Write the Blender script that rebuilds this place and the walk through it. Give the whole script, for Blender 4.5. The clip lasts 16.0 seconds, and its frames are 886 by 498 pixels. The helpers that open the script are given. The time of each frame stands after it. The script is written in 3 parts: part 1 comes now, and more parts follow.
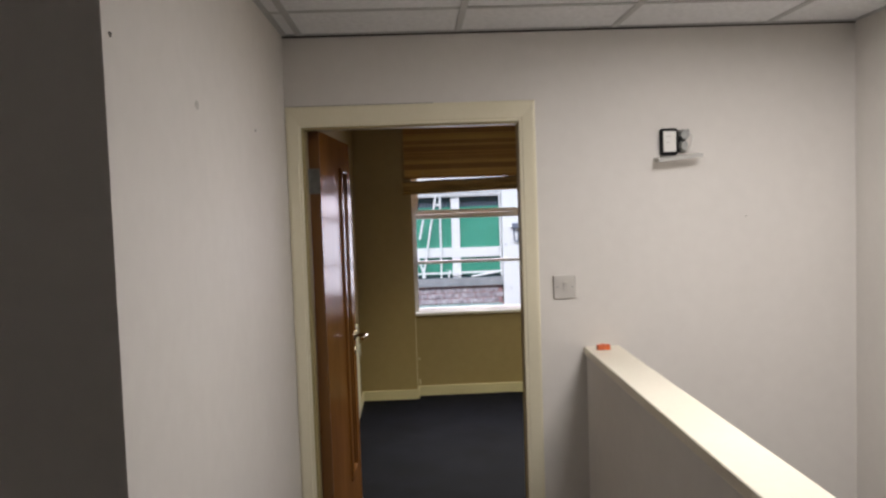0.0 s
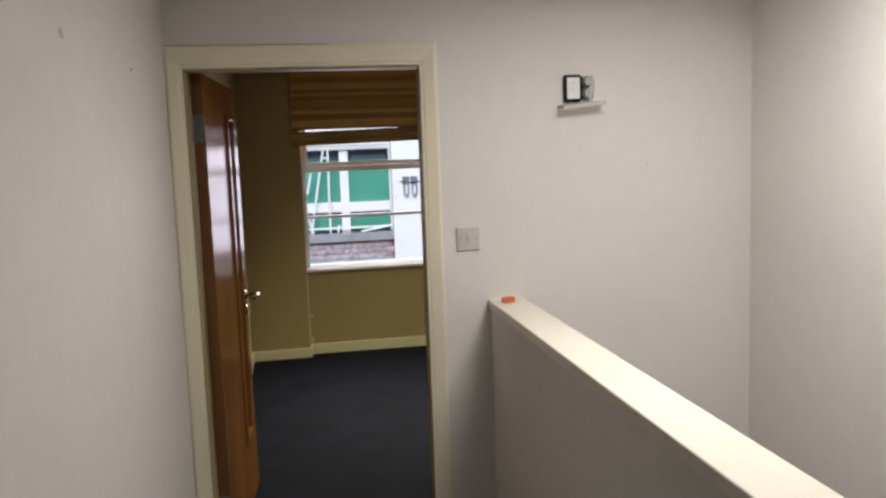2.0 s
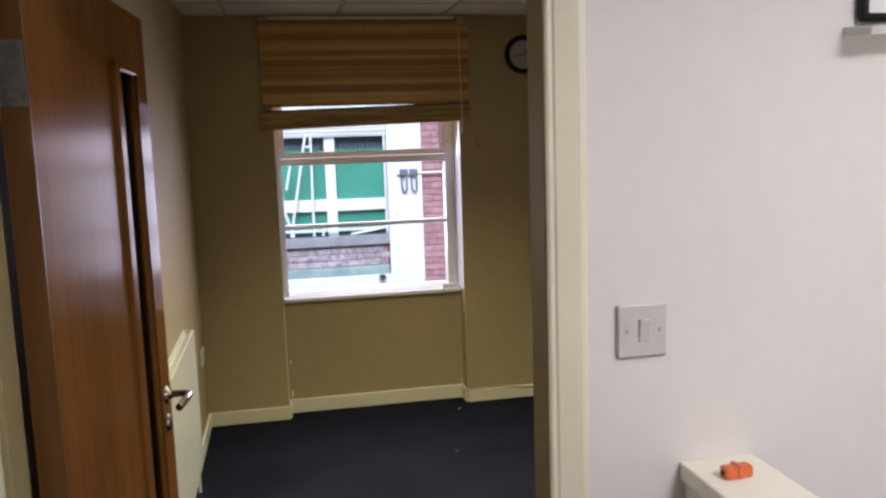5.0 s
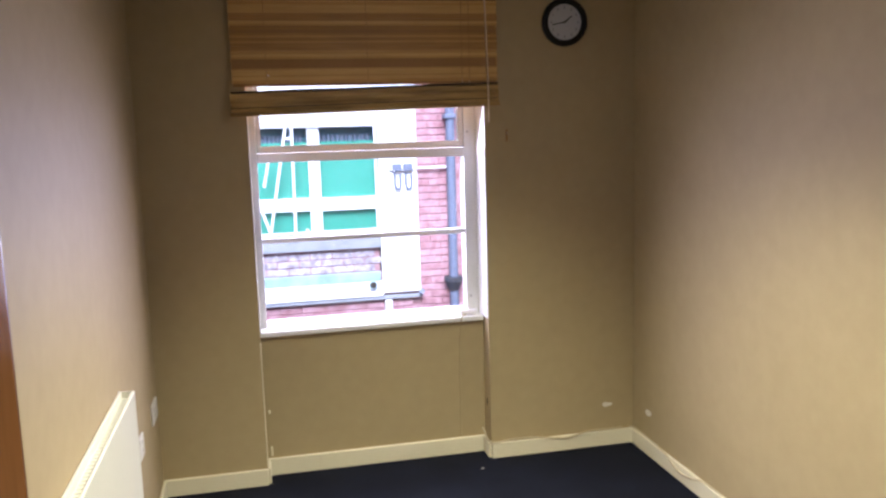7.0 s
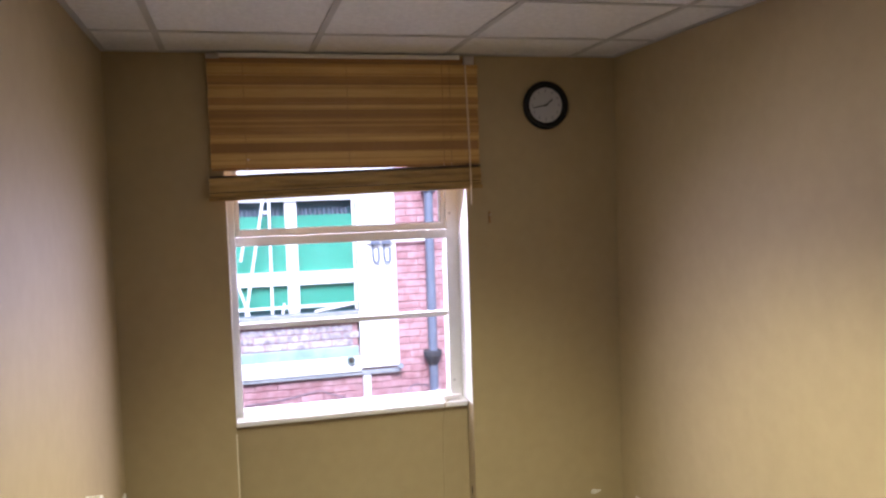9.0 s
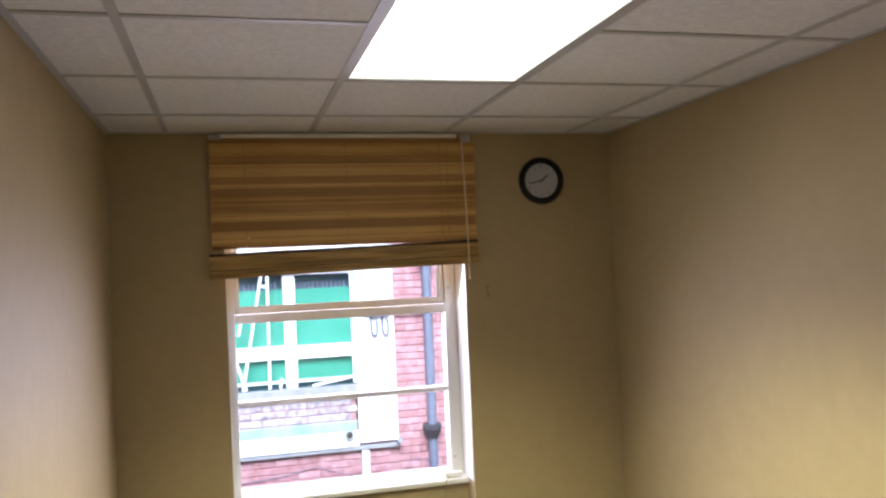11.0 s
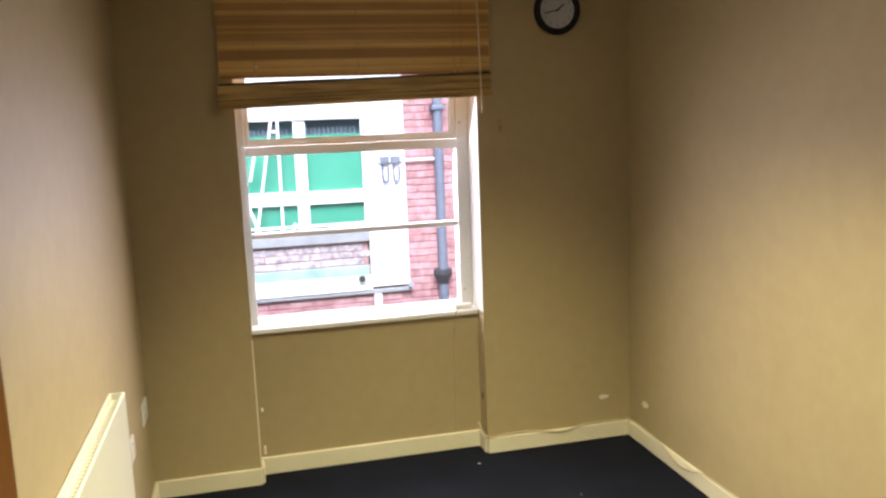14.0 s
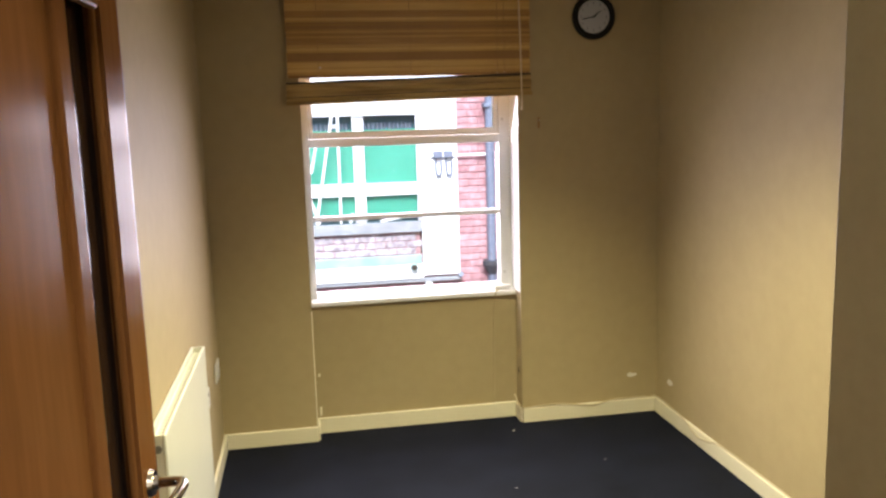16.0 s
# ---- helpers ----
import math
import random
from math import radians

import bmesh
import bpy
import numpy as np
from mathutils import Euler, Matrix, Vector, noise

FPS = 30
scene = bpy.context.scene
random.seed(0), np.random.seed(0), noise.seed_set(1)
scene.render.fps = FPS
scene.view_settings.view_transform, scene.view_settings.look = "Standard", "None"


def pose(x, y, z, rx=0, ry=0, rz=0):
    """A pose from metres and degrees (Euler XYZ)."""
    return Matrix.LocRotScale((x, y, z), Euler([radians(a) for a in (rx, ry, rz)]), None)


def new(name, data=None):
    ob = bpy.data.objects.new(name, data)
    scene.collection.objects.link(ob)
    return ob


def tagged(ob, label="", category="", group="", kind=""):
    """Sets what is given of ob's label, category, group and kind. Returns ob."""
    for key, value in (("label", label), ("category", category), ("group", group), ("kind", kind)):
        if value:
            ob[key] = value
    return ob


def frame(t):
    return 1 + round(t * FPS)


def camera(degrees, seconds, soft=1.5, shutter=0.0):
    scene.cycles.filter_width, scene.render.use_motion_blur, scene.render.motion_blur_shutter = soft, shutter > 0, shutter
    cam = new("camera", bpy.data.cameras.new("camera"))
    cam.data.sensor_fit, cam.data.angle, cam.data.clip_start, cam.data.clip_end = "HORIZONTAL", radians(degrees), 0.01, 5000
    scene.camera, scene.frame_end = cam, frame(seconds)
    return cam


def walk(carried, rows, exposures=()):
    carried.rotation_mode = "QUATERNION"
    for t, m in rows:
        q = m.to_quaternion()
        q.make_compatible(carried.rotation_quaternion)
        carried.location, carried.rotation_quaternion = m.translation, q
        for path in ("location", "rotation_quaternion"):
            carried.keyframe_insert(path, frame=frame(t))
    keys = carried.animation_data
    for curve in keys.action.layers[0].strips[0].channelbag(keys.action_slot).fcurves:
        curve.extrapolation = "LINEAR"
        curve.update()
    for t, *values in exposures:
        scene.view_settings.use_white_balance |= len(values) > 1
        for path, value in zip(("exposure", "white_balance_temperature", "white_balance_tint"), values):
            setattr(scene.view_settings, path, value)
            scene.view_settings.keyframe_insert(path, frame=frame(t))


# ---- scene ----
cam = camera(57.28, 16.0, soft=2.5)
PATH = [
    (0, pose(0.032, -3.220, 1.649, 86.63, 1.95, -2.03)),
    (0.5, pose(0.001, -3.203, 1.638, 85.52, 1.96, -6.52)),
    (1, pose(0.003, -3.189, 1.641, 84.78, 2.05, -8.39)),
    (1.5, pose(-0.001, -3.172, 1.636, 84.32, 2.22, -9.44)),
    (2, pose(-0.012, -3.069, 1.628, 83.18, 2.06, -10.10)),
    (2.5, pose(-0.007, -2.831, 1.623, 82.53, 1.83, -10.31)),
    (3, pose(-0.008, -2.565, 1.622, 82.61, 1.90, -10.48)),
    (3.5, pose(-0.033, -2.242, 1.627, 82.57, 2.10, -11.03)),
    (4, pose(-0.029, -1.936, 1.621, 82.48, 2.06, -11.49)),
    (4.2, pose(-0.006, -1.805, 1.624, 82.48, 1.87, -11.19)),
    (6.3, pose(0.044, -0.525, 1.612, 81.95, 1.79, -11.84)),
    (6.5, pose(0.046, -0.437, 1.610, 81.83, 1.77, -11.84)),
    (7, pose(0.048, -0.214, 1.620, 81.81, 1.64, -12.81)),
    (7.5, pose(0.043, -0.104, 1.615, 81.32, 1.36, -14.02)),
    (8, pose(0.050, -0.103, 1.627, 81.21, 1.57, -14.61)),
    (8.5, pose(0.048, -0.115, 1.665, 83.33, 1.84, -14.77)),
    (9, pose(0.036, -0.130, 1.699, 86.34, 1.85, -14.56)),
    (9.5, pose(0.042, -0.129, 1.714, 88.95, 2.24, -14.45)),
    (9.7, pose(0.041, -0.134, 1.718, 89.65, 2.37, -14.48)),
    (11.8, pose(0.008, -0.151, 1.726, 91.31, 2.53, -14.97)),
    (12, pose(0.005, -0.139, 1.712, 90.51, 2.59, -14.94)),
    (12.5, pose(0.005, -0.101, 1.670, 87.45, 2.60, -14.82)),
    (13, pose(0.007, -0.109, 1.628, 84.55, 2.55, -14.60)),
    (13.5, pose(0.008, -0.110, 1.612, 82.21, 2.41, -14.49)),
    (14, pose(0.024, -0.146, 1.617, 81.22, 2.20, -13.94)),
    (14.5, pose(0.030, -0.168, 1.611, 81.51, 1.79, -13.26)),
    (15, pose(0.016, -0.221, 1.617, 82.01, 1.87, -12.86)),
    (15.5, pose(0.016, -0.364, 1.608, 81.80, 1.63, -11.76)),
    (16, pose(0.004, -0.542, 1.609, 81.16, 1.65, -9.86)),
]
EXPOSURES = [(0, 1.0, 6300, 10), (4.2, 1.0, 6200, 10), (6.3, 2.05, 5350, 20), (7.0, 2.22, 5500, 20), (8.5, 2.21, 5700, 20), (9.7, 2.24, 5750, 16), (11.8, 2.30, 6000, 10), (13, 2.20, 6250, 10), (16, 2.32, 6350, 10)]
walk(cam, PATH, EXPOSURES)

# ---- light ----
SUN_EL, SUN_AZ = radians(45), radians(170)
world = bpy.data.worlds.new("world")
scene.world = world
world.use_nodes = True
wn = world.node_tree
sky = wn.nodes.new("ShaderNodeTexSky")
sky.sky_type, sky.sun_disc, sky.sun_elevation, sky.sun_rotation = "NISHITA", False, SUN_EL, SUN_AZ
wn.nodes["Background"].inputs["Strength"].default_value = 0.09
wn.links.new(sky.outputs["Color"], wn.nodes["Background"].inputs["Color"])

sun_data = bpy.data.lights.new("sun", "SUN")
sun_data.energy, sun_data.angle, sun_data.color = 2.2, radians(35), (0.98, 0.94, 1)
new("sun", sun_data).matrix_world = pose(0, 0, 20, 45, 0, -10)


def area_lamp(name, m, sx, sy, power, colour, spread=180):
    d = bpy.data.lights.new(name, "AREA")
    d.shape, d.size, d.size_y, d.energy, d.color, d.spread = "RECTANGLE", sx, sy, power, colour, radians(spread)
    ob = new(name, d)
    ob.matrix_world = m
    return ob


ZC, ZL = 2.35, 2.312          # ceilings of office and landing
area_lamp("office_lamp", pose(0.7075, 1.87, ZC - 0.004), 0.56, 1.16, 11.8, (1, 0.925, 0.56), 104)
area_lamp("landing_lamp", pose(1.1475, -1.3125, ZL - 0.004), 0.56, 0.56, 13.6, (1, 0.945, 0.905), 176)
area_lamp("window_daylight", pose(0.557, 3.800, 1.35, 58, 0, 180), 1.04, 1.20, 7.8, (0.97, 0.87, 1), 145)

# ---- plan ----
XL, XR = -0.460, 1.863         # side walls of the office
XRL = 1.814                    # right wall of the landing
YB, YR = 3.515, 3.626           # window wall, and the recess under the window
OL, OR, OT = -0.391, 0.453, 1.947   # door opening
JL, JR, JT = OL - 0.012, OR + 0.030, OT + 0.012   # rebate faces behind the stops
WT = 0.12                      # partition thickness
RL, RR = 0.008, 1.100          # recess sides
SILL = 0.712
YW = 3.716                      # window frame plane


# ---- materials ----
def material(name, c1, c2=None, rough=0.6, metal=0.0, scale=3.0, fine=120.0, bump=0.0, bump_scale=200.0, obrandom=0.0):
    """Two-scale procedural surface: c1 and c2 are blended by broad and fine noise, with fine relief."""
    m = bpy.data.materials.new(name)
    m.use_nodes = True
    nt = m.node_tree
    b = nt.nodes["Principled BSDF"]
    b.inputs["Roughness"].default_value, b.inputs["Metallic"].default_value = rough, metal
    c2 = c2 or c1
    tc = nt.nodes.new("ShaderNodeTexCoord")
    where = nt.nodes.new("ShaderNodeNewGeometry").outputs["Position"] if obrandom else tc.outputs["Object"]

    def noise_node(s, detail=4.0):
        n = nt.nodes.new("ShaderNodeTexNoise")
        n.inputs["Scale"].default_value, n.inputs["Detail"].default_value = s, detail
        nt.links.new(where, n.inputs["Vector"])
        return n

    def math_node(op, a, bb):
        n = nt.nodes.new("ShaderNodeMath")
        n.operation = op
        for i, v in enumerate((a, bb)):
            if isinstance(v, (int, float)):
                n.inputs[i].default_value = v
            else:
                nt.links.new(v, n.inputs[i])
        return n.outputs[0]

    n1, n2 = noise_node(scale), noise_node(fine, 2.0)
    f = math_node("ADD", math_node("MULTIPLY", n1.outputs["Fac"], 0.65), math_node("MULTIPLY", n2.outputs["Fac"], 0.35))
    if obrandom:
        oi = nt.nodes.new("ShaderNodeObjectInfo")
        f = math_node("ADD", math_node("MULTIPLY", f, 1 - obrandom), math_node("MULTIPLY", oi.outputs["Random"], obrandom))
    r = nt.nodes.new("ShaderNodeValToRGB")
    lo, hi = (0.26, 0.74) if obrandom else (0.3, 0.7)
    r.color_ramp.elements[0].position, r.color_ramp.elements[0].color = lo, (*c1, 1)
    r.color_ramp.elements[1].position, r.color_ramp.elements[1].color = hi, (*c2, 1)
    nt.links.new(f, r.inputs["Fac"])
    nt.links.new(r.outputs["Color"], b.inputs["Base Color"])
    if bump:
        n3 = noise_node(bump_scale, 3.0)
        bp = nt.nodes.new("ShaderNodeBump")
        bp.inputs["Strength"].default_value, bp.inputs["Distance"].default_value = bump, 0.002
        nt.links.new(n3.outputs["Fac"], bp.inputs["Height"])
        nt.links.new(bp.outputs["Normal"], b.inputs["Normal"])
    return m


def gloss(m, level):
    m.node_tree.nodes["Principled BSDF"].inputs["Specular IOR Level"].default_value = level
    return m


def stretched(m, sx, sy, sz):
    """Stretches a material's noise along the axes, for grain."""
    nt = m.node_tree
    tc = next(n for n in nt.nodes if n.type == "TEX_COORD")
    mp = nt.nodes.new("ShaderNodeMapping")
    mp.inputs["Scale"].default_value = (sx, sy, sz)
    for n in [n for n in nt.nodes if n.type == "TEX_NOISE"]:
        nt.links.new(mp.outputs["Vector"], n.inputs["Vector"])
    nt.links.new(tc.outputs["Object"], mp.inputs["Vector"])
    return m


M_WHITE = gloss(material("white_wall_paint", (0.675, 0.64, 0.60), (0.735, 0.70, 0.66), 0.65, scale=1.2, fine=18, bump=0.08, bump_scale=140), 0.2)
M_BEIGE = gloss(material("beige_wall_paint", (0.385, 0.304, 0.170), (0.44, 0.35, 0.20), 0.6, scale=1.1, fine=18, bump=0.08, bump_scale=120), 0.2)
M_CREAM = material("cream_gloss_paint", (0.74, 0.68, 0.50), (0.79, 0.73, 0.56), 0.35, scale=4, fine=60, bump=0.15, bump_scale=60)
# cream of the door lining, darkened to carry the shade inside the opening
M_LINING = gloss(material("shaded_lining_paint", (0.33, 0.27, 0.13), (0.39, 0.32, 0.165), 0.5, scale=4, fine=60, bump=0.12, bump_scale=60), 0.15)
M_CABLE = material("grubby_cable_sheath", (0.44, 0.36, 0.22), (0.54, 0.46, 0.30), 0.5, scale=20)
M_CAP = material("cream_cap_paint", (0.74, 0.68, 0.56), (0.80, 0.75, 0.63), 0.38, scale=3, fine=50, bump=0.15, bump_scale=60)
M_GLOSSW = material("white_window_paint", (0.77, 0.765, 0.74), (0.84, 0.83, 0.81), 0.35, scale=5, fine=80, bump=0.3, bump_scale=50)
M_FRAME = material("aged_window_paint", (0.68, 0.67, 0.63), (0.78, 0.77, 0.73), 0.4, scale=5, fine=80, bump=0.3, bump_scale=50)
M_CARPET = gloss(material("navy_carpet", (0.0014, 0.0020, 0.0052), (0.0078, 0.0098, 0.0205), 0.85, scale=3.2, fine=240, bump=0.9, bump_scale=500), 0.14)
M_TILE = material("mineral_fibre_tile", (0.72, 0.72, 0.73), (0.91, 0.91, 0.92), 0.9, scale=45, fine=120, bump=1.0, bump_scale=90)
M_GRID = material("white_steel_grid", (0.46, 0.46, 0.46), (0.54, 0.54, 0.53), 0.45)
M_WOOD = gloss(stretched(material("varnished_door_wood", (0.180, 0.072, 0.019), (0.300, 0.130, 0.036), 0.2, scale=5, fine=38), 1, 1, 0.12), 0.08)
M_WOOD.node_tree.nodes["Principled BSDF"].inputs["IOR"].default_value = 1.2
M_EDGE = stretched(material("varnished_door_edge", (0.13, 0.055, 0.016), (0.22, 0.10, 0.03), 0.28, scale=14, fine=70), 1, 1, 0.06)
M_STEEL = material("satin_steel", (0.42, 0.41, 0.39), (0.52, 0.5, 0.47), 0.35, 1.0, scale=20)
M_HINGE = material("tarnished_hinge_steel", (0.16, 0.16, 0.16), (0.26, 0.26, 0.25), 0.5, 0.8, scale=30)
M_BRASS = material("polished_nickel", (0.62, 0.55, 0.44), (0.7, 0.62, 0.5), 0.18, 1.0, scale=20)
M_BAMBOO = [stretched(material("bamboo_" + nm, c1, c2, 0.5, scale=22, fine=60, bump=0.3, bump_scale=90), 0.12, 1, 1)
            for nm, c1, c2 in (("dark", (0.31, 0.160, 0.040), (0.44, 0.245, 0.066)), ("honey", (0.43, 0.240, 0.062), (0.58, 0.345, 0.096)), ("pale", (0.52, 0.310, 0.090), (0.68, 0.44, 0.140)))]
M_ROLL = stretched(material("bamboo_roll", (0.16, 0.088, 0.025), (0.55, 0.36, 0.12), 0.5, scale=34, fine=60), 0.08, 1, 1)
M_CORD = material("cotton_cord", (0.62, 0.50, 0.32), (0.72, 0.6, 0.42), 0.8, scale=60)
M_THREAD = material("brown_thread", (0.28, 0.15, 0.05), (0.36, 0.2, 0.08), 0.8)
M_BLACK = gloss(material("black_plastic", (0.008, 0.008, 0.008), (0.014, 0.014, 0.014), 0.5), 0.2)
M_FACE = material("clock_paper", (0.44, 0.45, 0.50), (0.50, 0.51, 0.56), 0.6)
M_PLASTIC = material("white_plastic", (0.72, 0.70, 0.66), (0.77, 0.75, 0.71), 0.35, scale=12)
M_SWITCH = material("yellowed_switch_plastic", (0.52, 0.49, 0.45), (0.58, 0.55, 0.51), 0.4, scale=12)
M_GREYPL = material("grey_plastic", (0.28, 0.28, 0.27), (0.4, 0.4, 0.38), 0.4, scale=30)
M_ORANGE = material("orange_plastic", (0.55, 0.10, 0.03), (0.7, 0.17, 0.05), 0.4, scale=60)
M_RAD = material("radiator_enamel", (0.68, 0.67, 0.57), (0.73, 0.72, 0.62), 0.3, scale=4, bump=0.05, bump_scale=80)
M_RADSLOT = material("radiator_slot", (0.46, 0.45, 0.37), (0.52, 0.51, 0.43), 0.5)
M_PLASTER = material("bare_plaster", (0.62, 0.58, 0.5), (0.8, 0.77, 0.7), 0.9, scale=40)
M_DARK = material("dark_hole_and_shade", (0.03, 0.025, 0.02), (0.05, 0.04, 0.03), 0.9)
M_SMUDGE = material("grey_smudge", (0.42, 0.40, 0.37), (0.55, 0.52, 0.48), 0.8, scale=60)
M_BRICK = material("red_brick", (0.25, 0.095, 0.10), (0.60, 0.38, 0.40), 0.9, scale=13, fine=40, bump=0.6, bump_scale=60, obrandom=0.16)
M_WASHED = material("limewashed_brick", (0.07, 0.045, 0.055), (0.70, 0.64, 0.68), 0.9, scale=19, fine=50, bump=0.6, bump_scale=60, obrandom=0.1)
M_MORTAR = material("mortar", (0.30, 0.155, 0.16), (0.44, 0.275, 0.28), 0.95, scale=8, bump=0.5)
M_RENDER = material("white_masonry_paint", (0.76, 0.76, 0.76), (0.82, 0.82, 0.82), 0.7, scale=4, bump=0.3, bump_scale=40)
M_GREEN = material("green_panel", (0.04, 0.25, 0.165), (0.075, 0.33, 0.235), 0.35, scale=2)
M_TEAL = material("dark_teal_panel", (0.04, 0.10, 0.12), (0.07, 0.15, 0.17), 0.4, scale=3)
M_STONE = material("weathered_stone", (0.22, 0.23, 0.25), (0.36, 0.37, 0.38), 0.9, scale=8, bump=0.5, bump_scale=60)
M_SHELF = material("pale_green_lead", (0.17, 0.28, 0.26), (0.38, 0.49, 0.47), 0.6, scale=7)
M_PIPE = material("blue_grey_pipe_paint", (0.12, 0.14, 0.19), (0.18, 0.2, 0.26), 0.5, scale=10)
M_HOPPER = material("blackened_iron", (0.03, 0.03, 0.035), (0.07, 0.07, 0.08), 0.6, scale=20)
M_GROUND = material("yard_asphalt", (0.04, 0.04, 0.042), (0.07, 0.07, 0.07), 0.95, scale=3, fine=80, bump=0.5)

M_GLASS = bpy.data.materials.new("window_glass")
M_GLASS.use_nodes = True
gn = M_GLASS.node_tree
gn.nodes.remove(gn.nodes["Principled BSDF"])
g_tr, g_gl = gn.nodes.new("ShaderNodeBsdfTransparent"), gn.nodes.new("ShaderNodeBsdfGlossy")
g_mix, g_fr = gn.nodes.new("ShaderNodeMixShader"), gn.nodes.new("ShaderNodeFresnel")
g_gl.inputs["Roughness"].default_value = 0.02
g_tr.inputs["Color"].default_value = (0.95, 0.97, 0.97, 1)
gn.links.new(g_fr.outputs["Fac"], g_mix.inputs["Fac"])
gn.links.new(g_tr.outputs["BSDF"], g_mix.inputs[1])
gn.links.new(g_gl.outputs["BSDF"], g_mix.inputs[2])
gn.links.new(g_mix.outputs["Shader"], gn.nodes["Material Output"].inputs["Surface"])

M_DIFF = material("lit_diffuser", (0.8, 0.78, 0.7), rough=0.4)
M_DIFF.node_tree.nodes["Principled BSDF"].inputs["Emission Color"].default_value = (1, 0.95, 0.78, 1)
M_DIFF.node_tree.nodes["Principled BSDF"].inputs["Emission Strength"].default_value = 0.6


M_COVER = material("translucent_white_plastic", (0.80, 0.79, 0.76), (0.84, 0.83, 0.80), 0.35, scale=12)
cn = M_COVER.node_tree
c_tl, c_mix = cn.nodes.new("ShaderNodeBsdfTransparent"), cn.nodes.new("ShaderNodeMixShader")
c_tl.inputs["Color"].default_value = (0.85, 0.84, 0.81, 1)
c_mix.inputs["Fac"].default_value = 0.55
cn.links.new(cn.nodes["Principled BSDF"].outputs["BSDF"], c_mix.inputs[1])
cn.links.new(c_tl.outputs["BSDF"], c_mix.inputs[2])
cn.links.new(c_mix.outputs["Shader"], cn.nodes["Material Output"].inputs["Surface"])


# ---- helpers ----
def part(name, bm, mat, parent=None, label=""):
    me = bpy.data.meshes.new(name)
    bm.to_mesh(me)
    bm.free()
    me.materials.append(mat)
    ob = new(name, me)
    if parent:
        ob.parent = parent
    if label:
        ob["label"] = label
    return ob


def add_box(bm, x0, x1, y0, y1, z0, z1, bevel=0.0, seg=2):
    vs = bmesh.ops.create_cube(bm, size=1, matrix=Matrix.Translation(((x0 + x1) / 2, (y0 + y1) / 2, (z0 + z1) / 2))
                               @ Matrix.Diagonal((x1 - x0, y1 - y0, z1 - z0, 1)))["verts"]
    if bevel:
        es = list({e for v in vs for e in v.link_edges})
        bmesh.ops.bevel(bm, geom=es, offset=bevel, segments=seg, profile=0.5, affect="EDGES")
    return bm


def box(*a, bevel=0.0, seg=2):
    return add_box(bmesh.new(), *a, bevel=bevel, seg=seg)


def boxes(*lists, bevel=0.0):
    bm = bmesh.new()
    for a in lists:
        add_box(bm, *a, bevel=bevel)
    return bm


def add_cyl(bm, p0, p1, r0, r1=None, n=20):
    p0, p1 = Vector(p0), Vector(p1)
    d = p1 - p0
    m = Matrix.Translation((p0 + p1) / 2) @ d.to_track_quat("Z", "Y").to_matrix().to_4x4()
    bmesh.ops.create_cone(bm, cap_ends=True, segments=n, radius1=r0, radius2=r0 if r1 is None else r1, depth=d.length, matrix=m)
    return bm


def cyl(p0, p1, r0, r1=None, n=20):
    return add_cyl(bmesh.new(), p0, p1, r0, r1, n)


def tube(points, r, n=8):
    """A round cord or bar along points, with closed ends."""
    bm, rings = bmesh.new(), []
    pts = [Vector(p) for p in points]
    for i, p in enumerate(pts):
        d = (pts[min(i + 1, len(pts) - 1)] - pts[max(i - 1, 0)]).normalized()
        a = d.cross(Vector((0.31, 0.17, 0.93))).normalized()
        b = d.cross(a)
        rings.append([bm.verts.new(p + r * (a * math.cos(t) + b * math.sin(t))) for t in (2 * math.pi * k / n for k in range(n))])
    for u, v in zip(rings, rings[1:]):
        for k in range(n):
            f = bm.faces.new((u[k], u[(k + 1) % n], v[(k + 1) % n], v[k]))
            f.smooth = True
    bm.faces.new(rings[0])
    bm.faces.new(rings[-1])
    bmesh.ops.recalc_face_normals(bm, faces=bm.faces)
    return bm


def smooth_path(points, steps=8):
    """A rounded line through points (Catmull-Rom)."""
    p = [Vector(q) for q in points]
    p = [2 * p[0] - p[1]] + p + [2 * p[-1] - p[-2]]
    out = []
    for i in range(1, len(p) - 2):
        for k in range(steps):
            t = k / steps
            out.append(0.5 * (2 * p[i] + (p[i + 1] - p[i - 1]) * t + (2 * p[i - 1] - 5 * p[i] + 4 * p[i + 1] - p[i + 2]) * t * t
                              + (3 * p[i] - p[i - 1] - 3 * p[i + 1] + p[i + 2]) * t ** 3))
    return out + [p[-2]]


def blob(cx, cz, w, h, depth, seed, n=14):
    """An uneven flat flake in the xz plane, its front towards -y."""
    rnd = random.Random(seed)
    bm = bmesh.new()
    ring = []
    for k in range(n):
        a, s = 2 * math.pi * k / n, rnd.uniform(0.65, 1.1)
        ring.append((cx + 0.5 * w * s * math.cos(a), cz + 0.5 * h * s * math.sin(a)))
    back = [bm.verts.new((x, 0, z)) for x, z in ring]
    front = [bm.verts.new((cx + (x - cx) * 0.9, -depth, cz + (z - cz) * 0.9)) for x, z in ring]
    bm.faces.new(front)
    for k in range(n):
        bm.faces.new((back[k], back[(k + 1) % n], front[(k + 1) % n], front[k]))
    bmesh.ops.recalc_face_normals(bm, faces=bm.faces)
    return bm


def setting(name, bm, mat, label, category="wall"):
    return tagged(part(name, bm, mat), label, category, kind="structure")


def thing(name, label, category, at=(0, 0, 0), group="", kind=""):
    ob = new(name)
    ob.location = at
    ob.empty_display_size = 0.1
    return tagged(ob, label, category, group, kind)


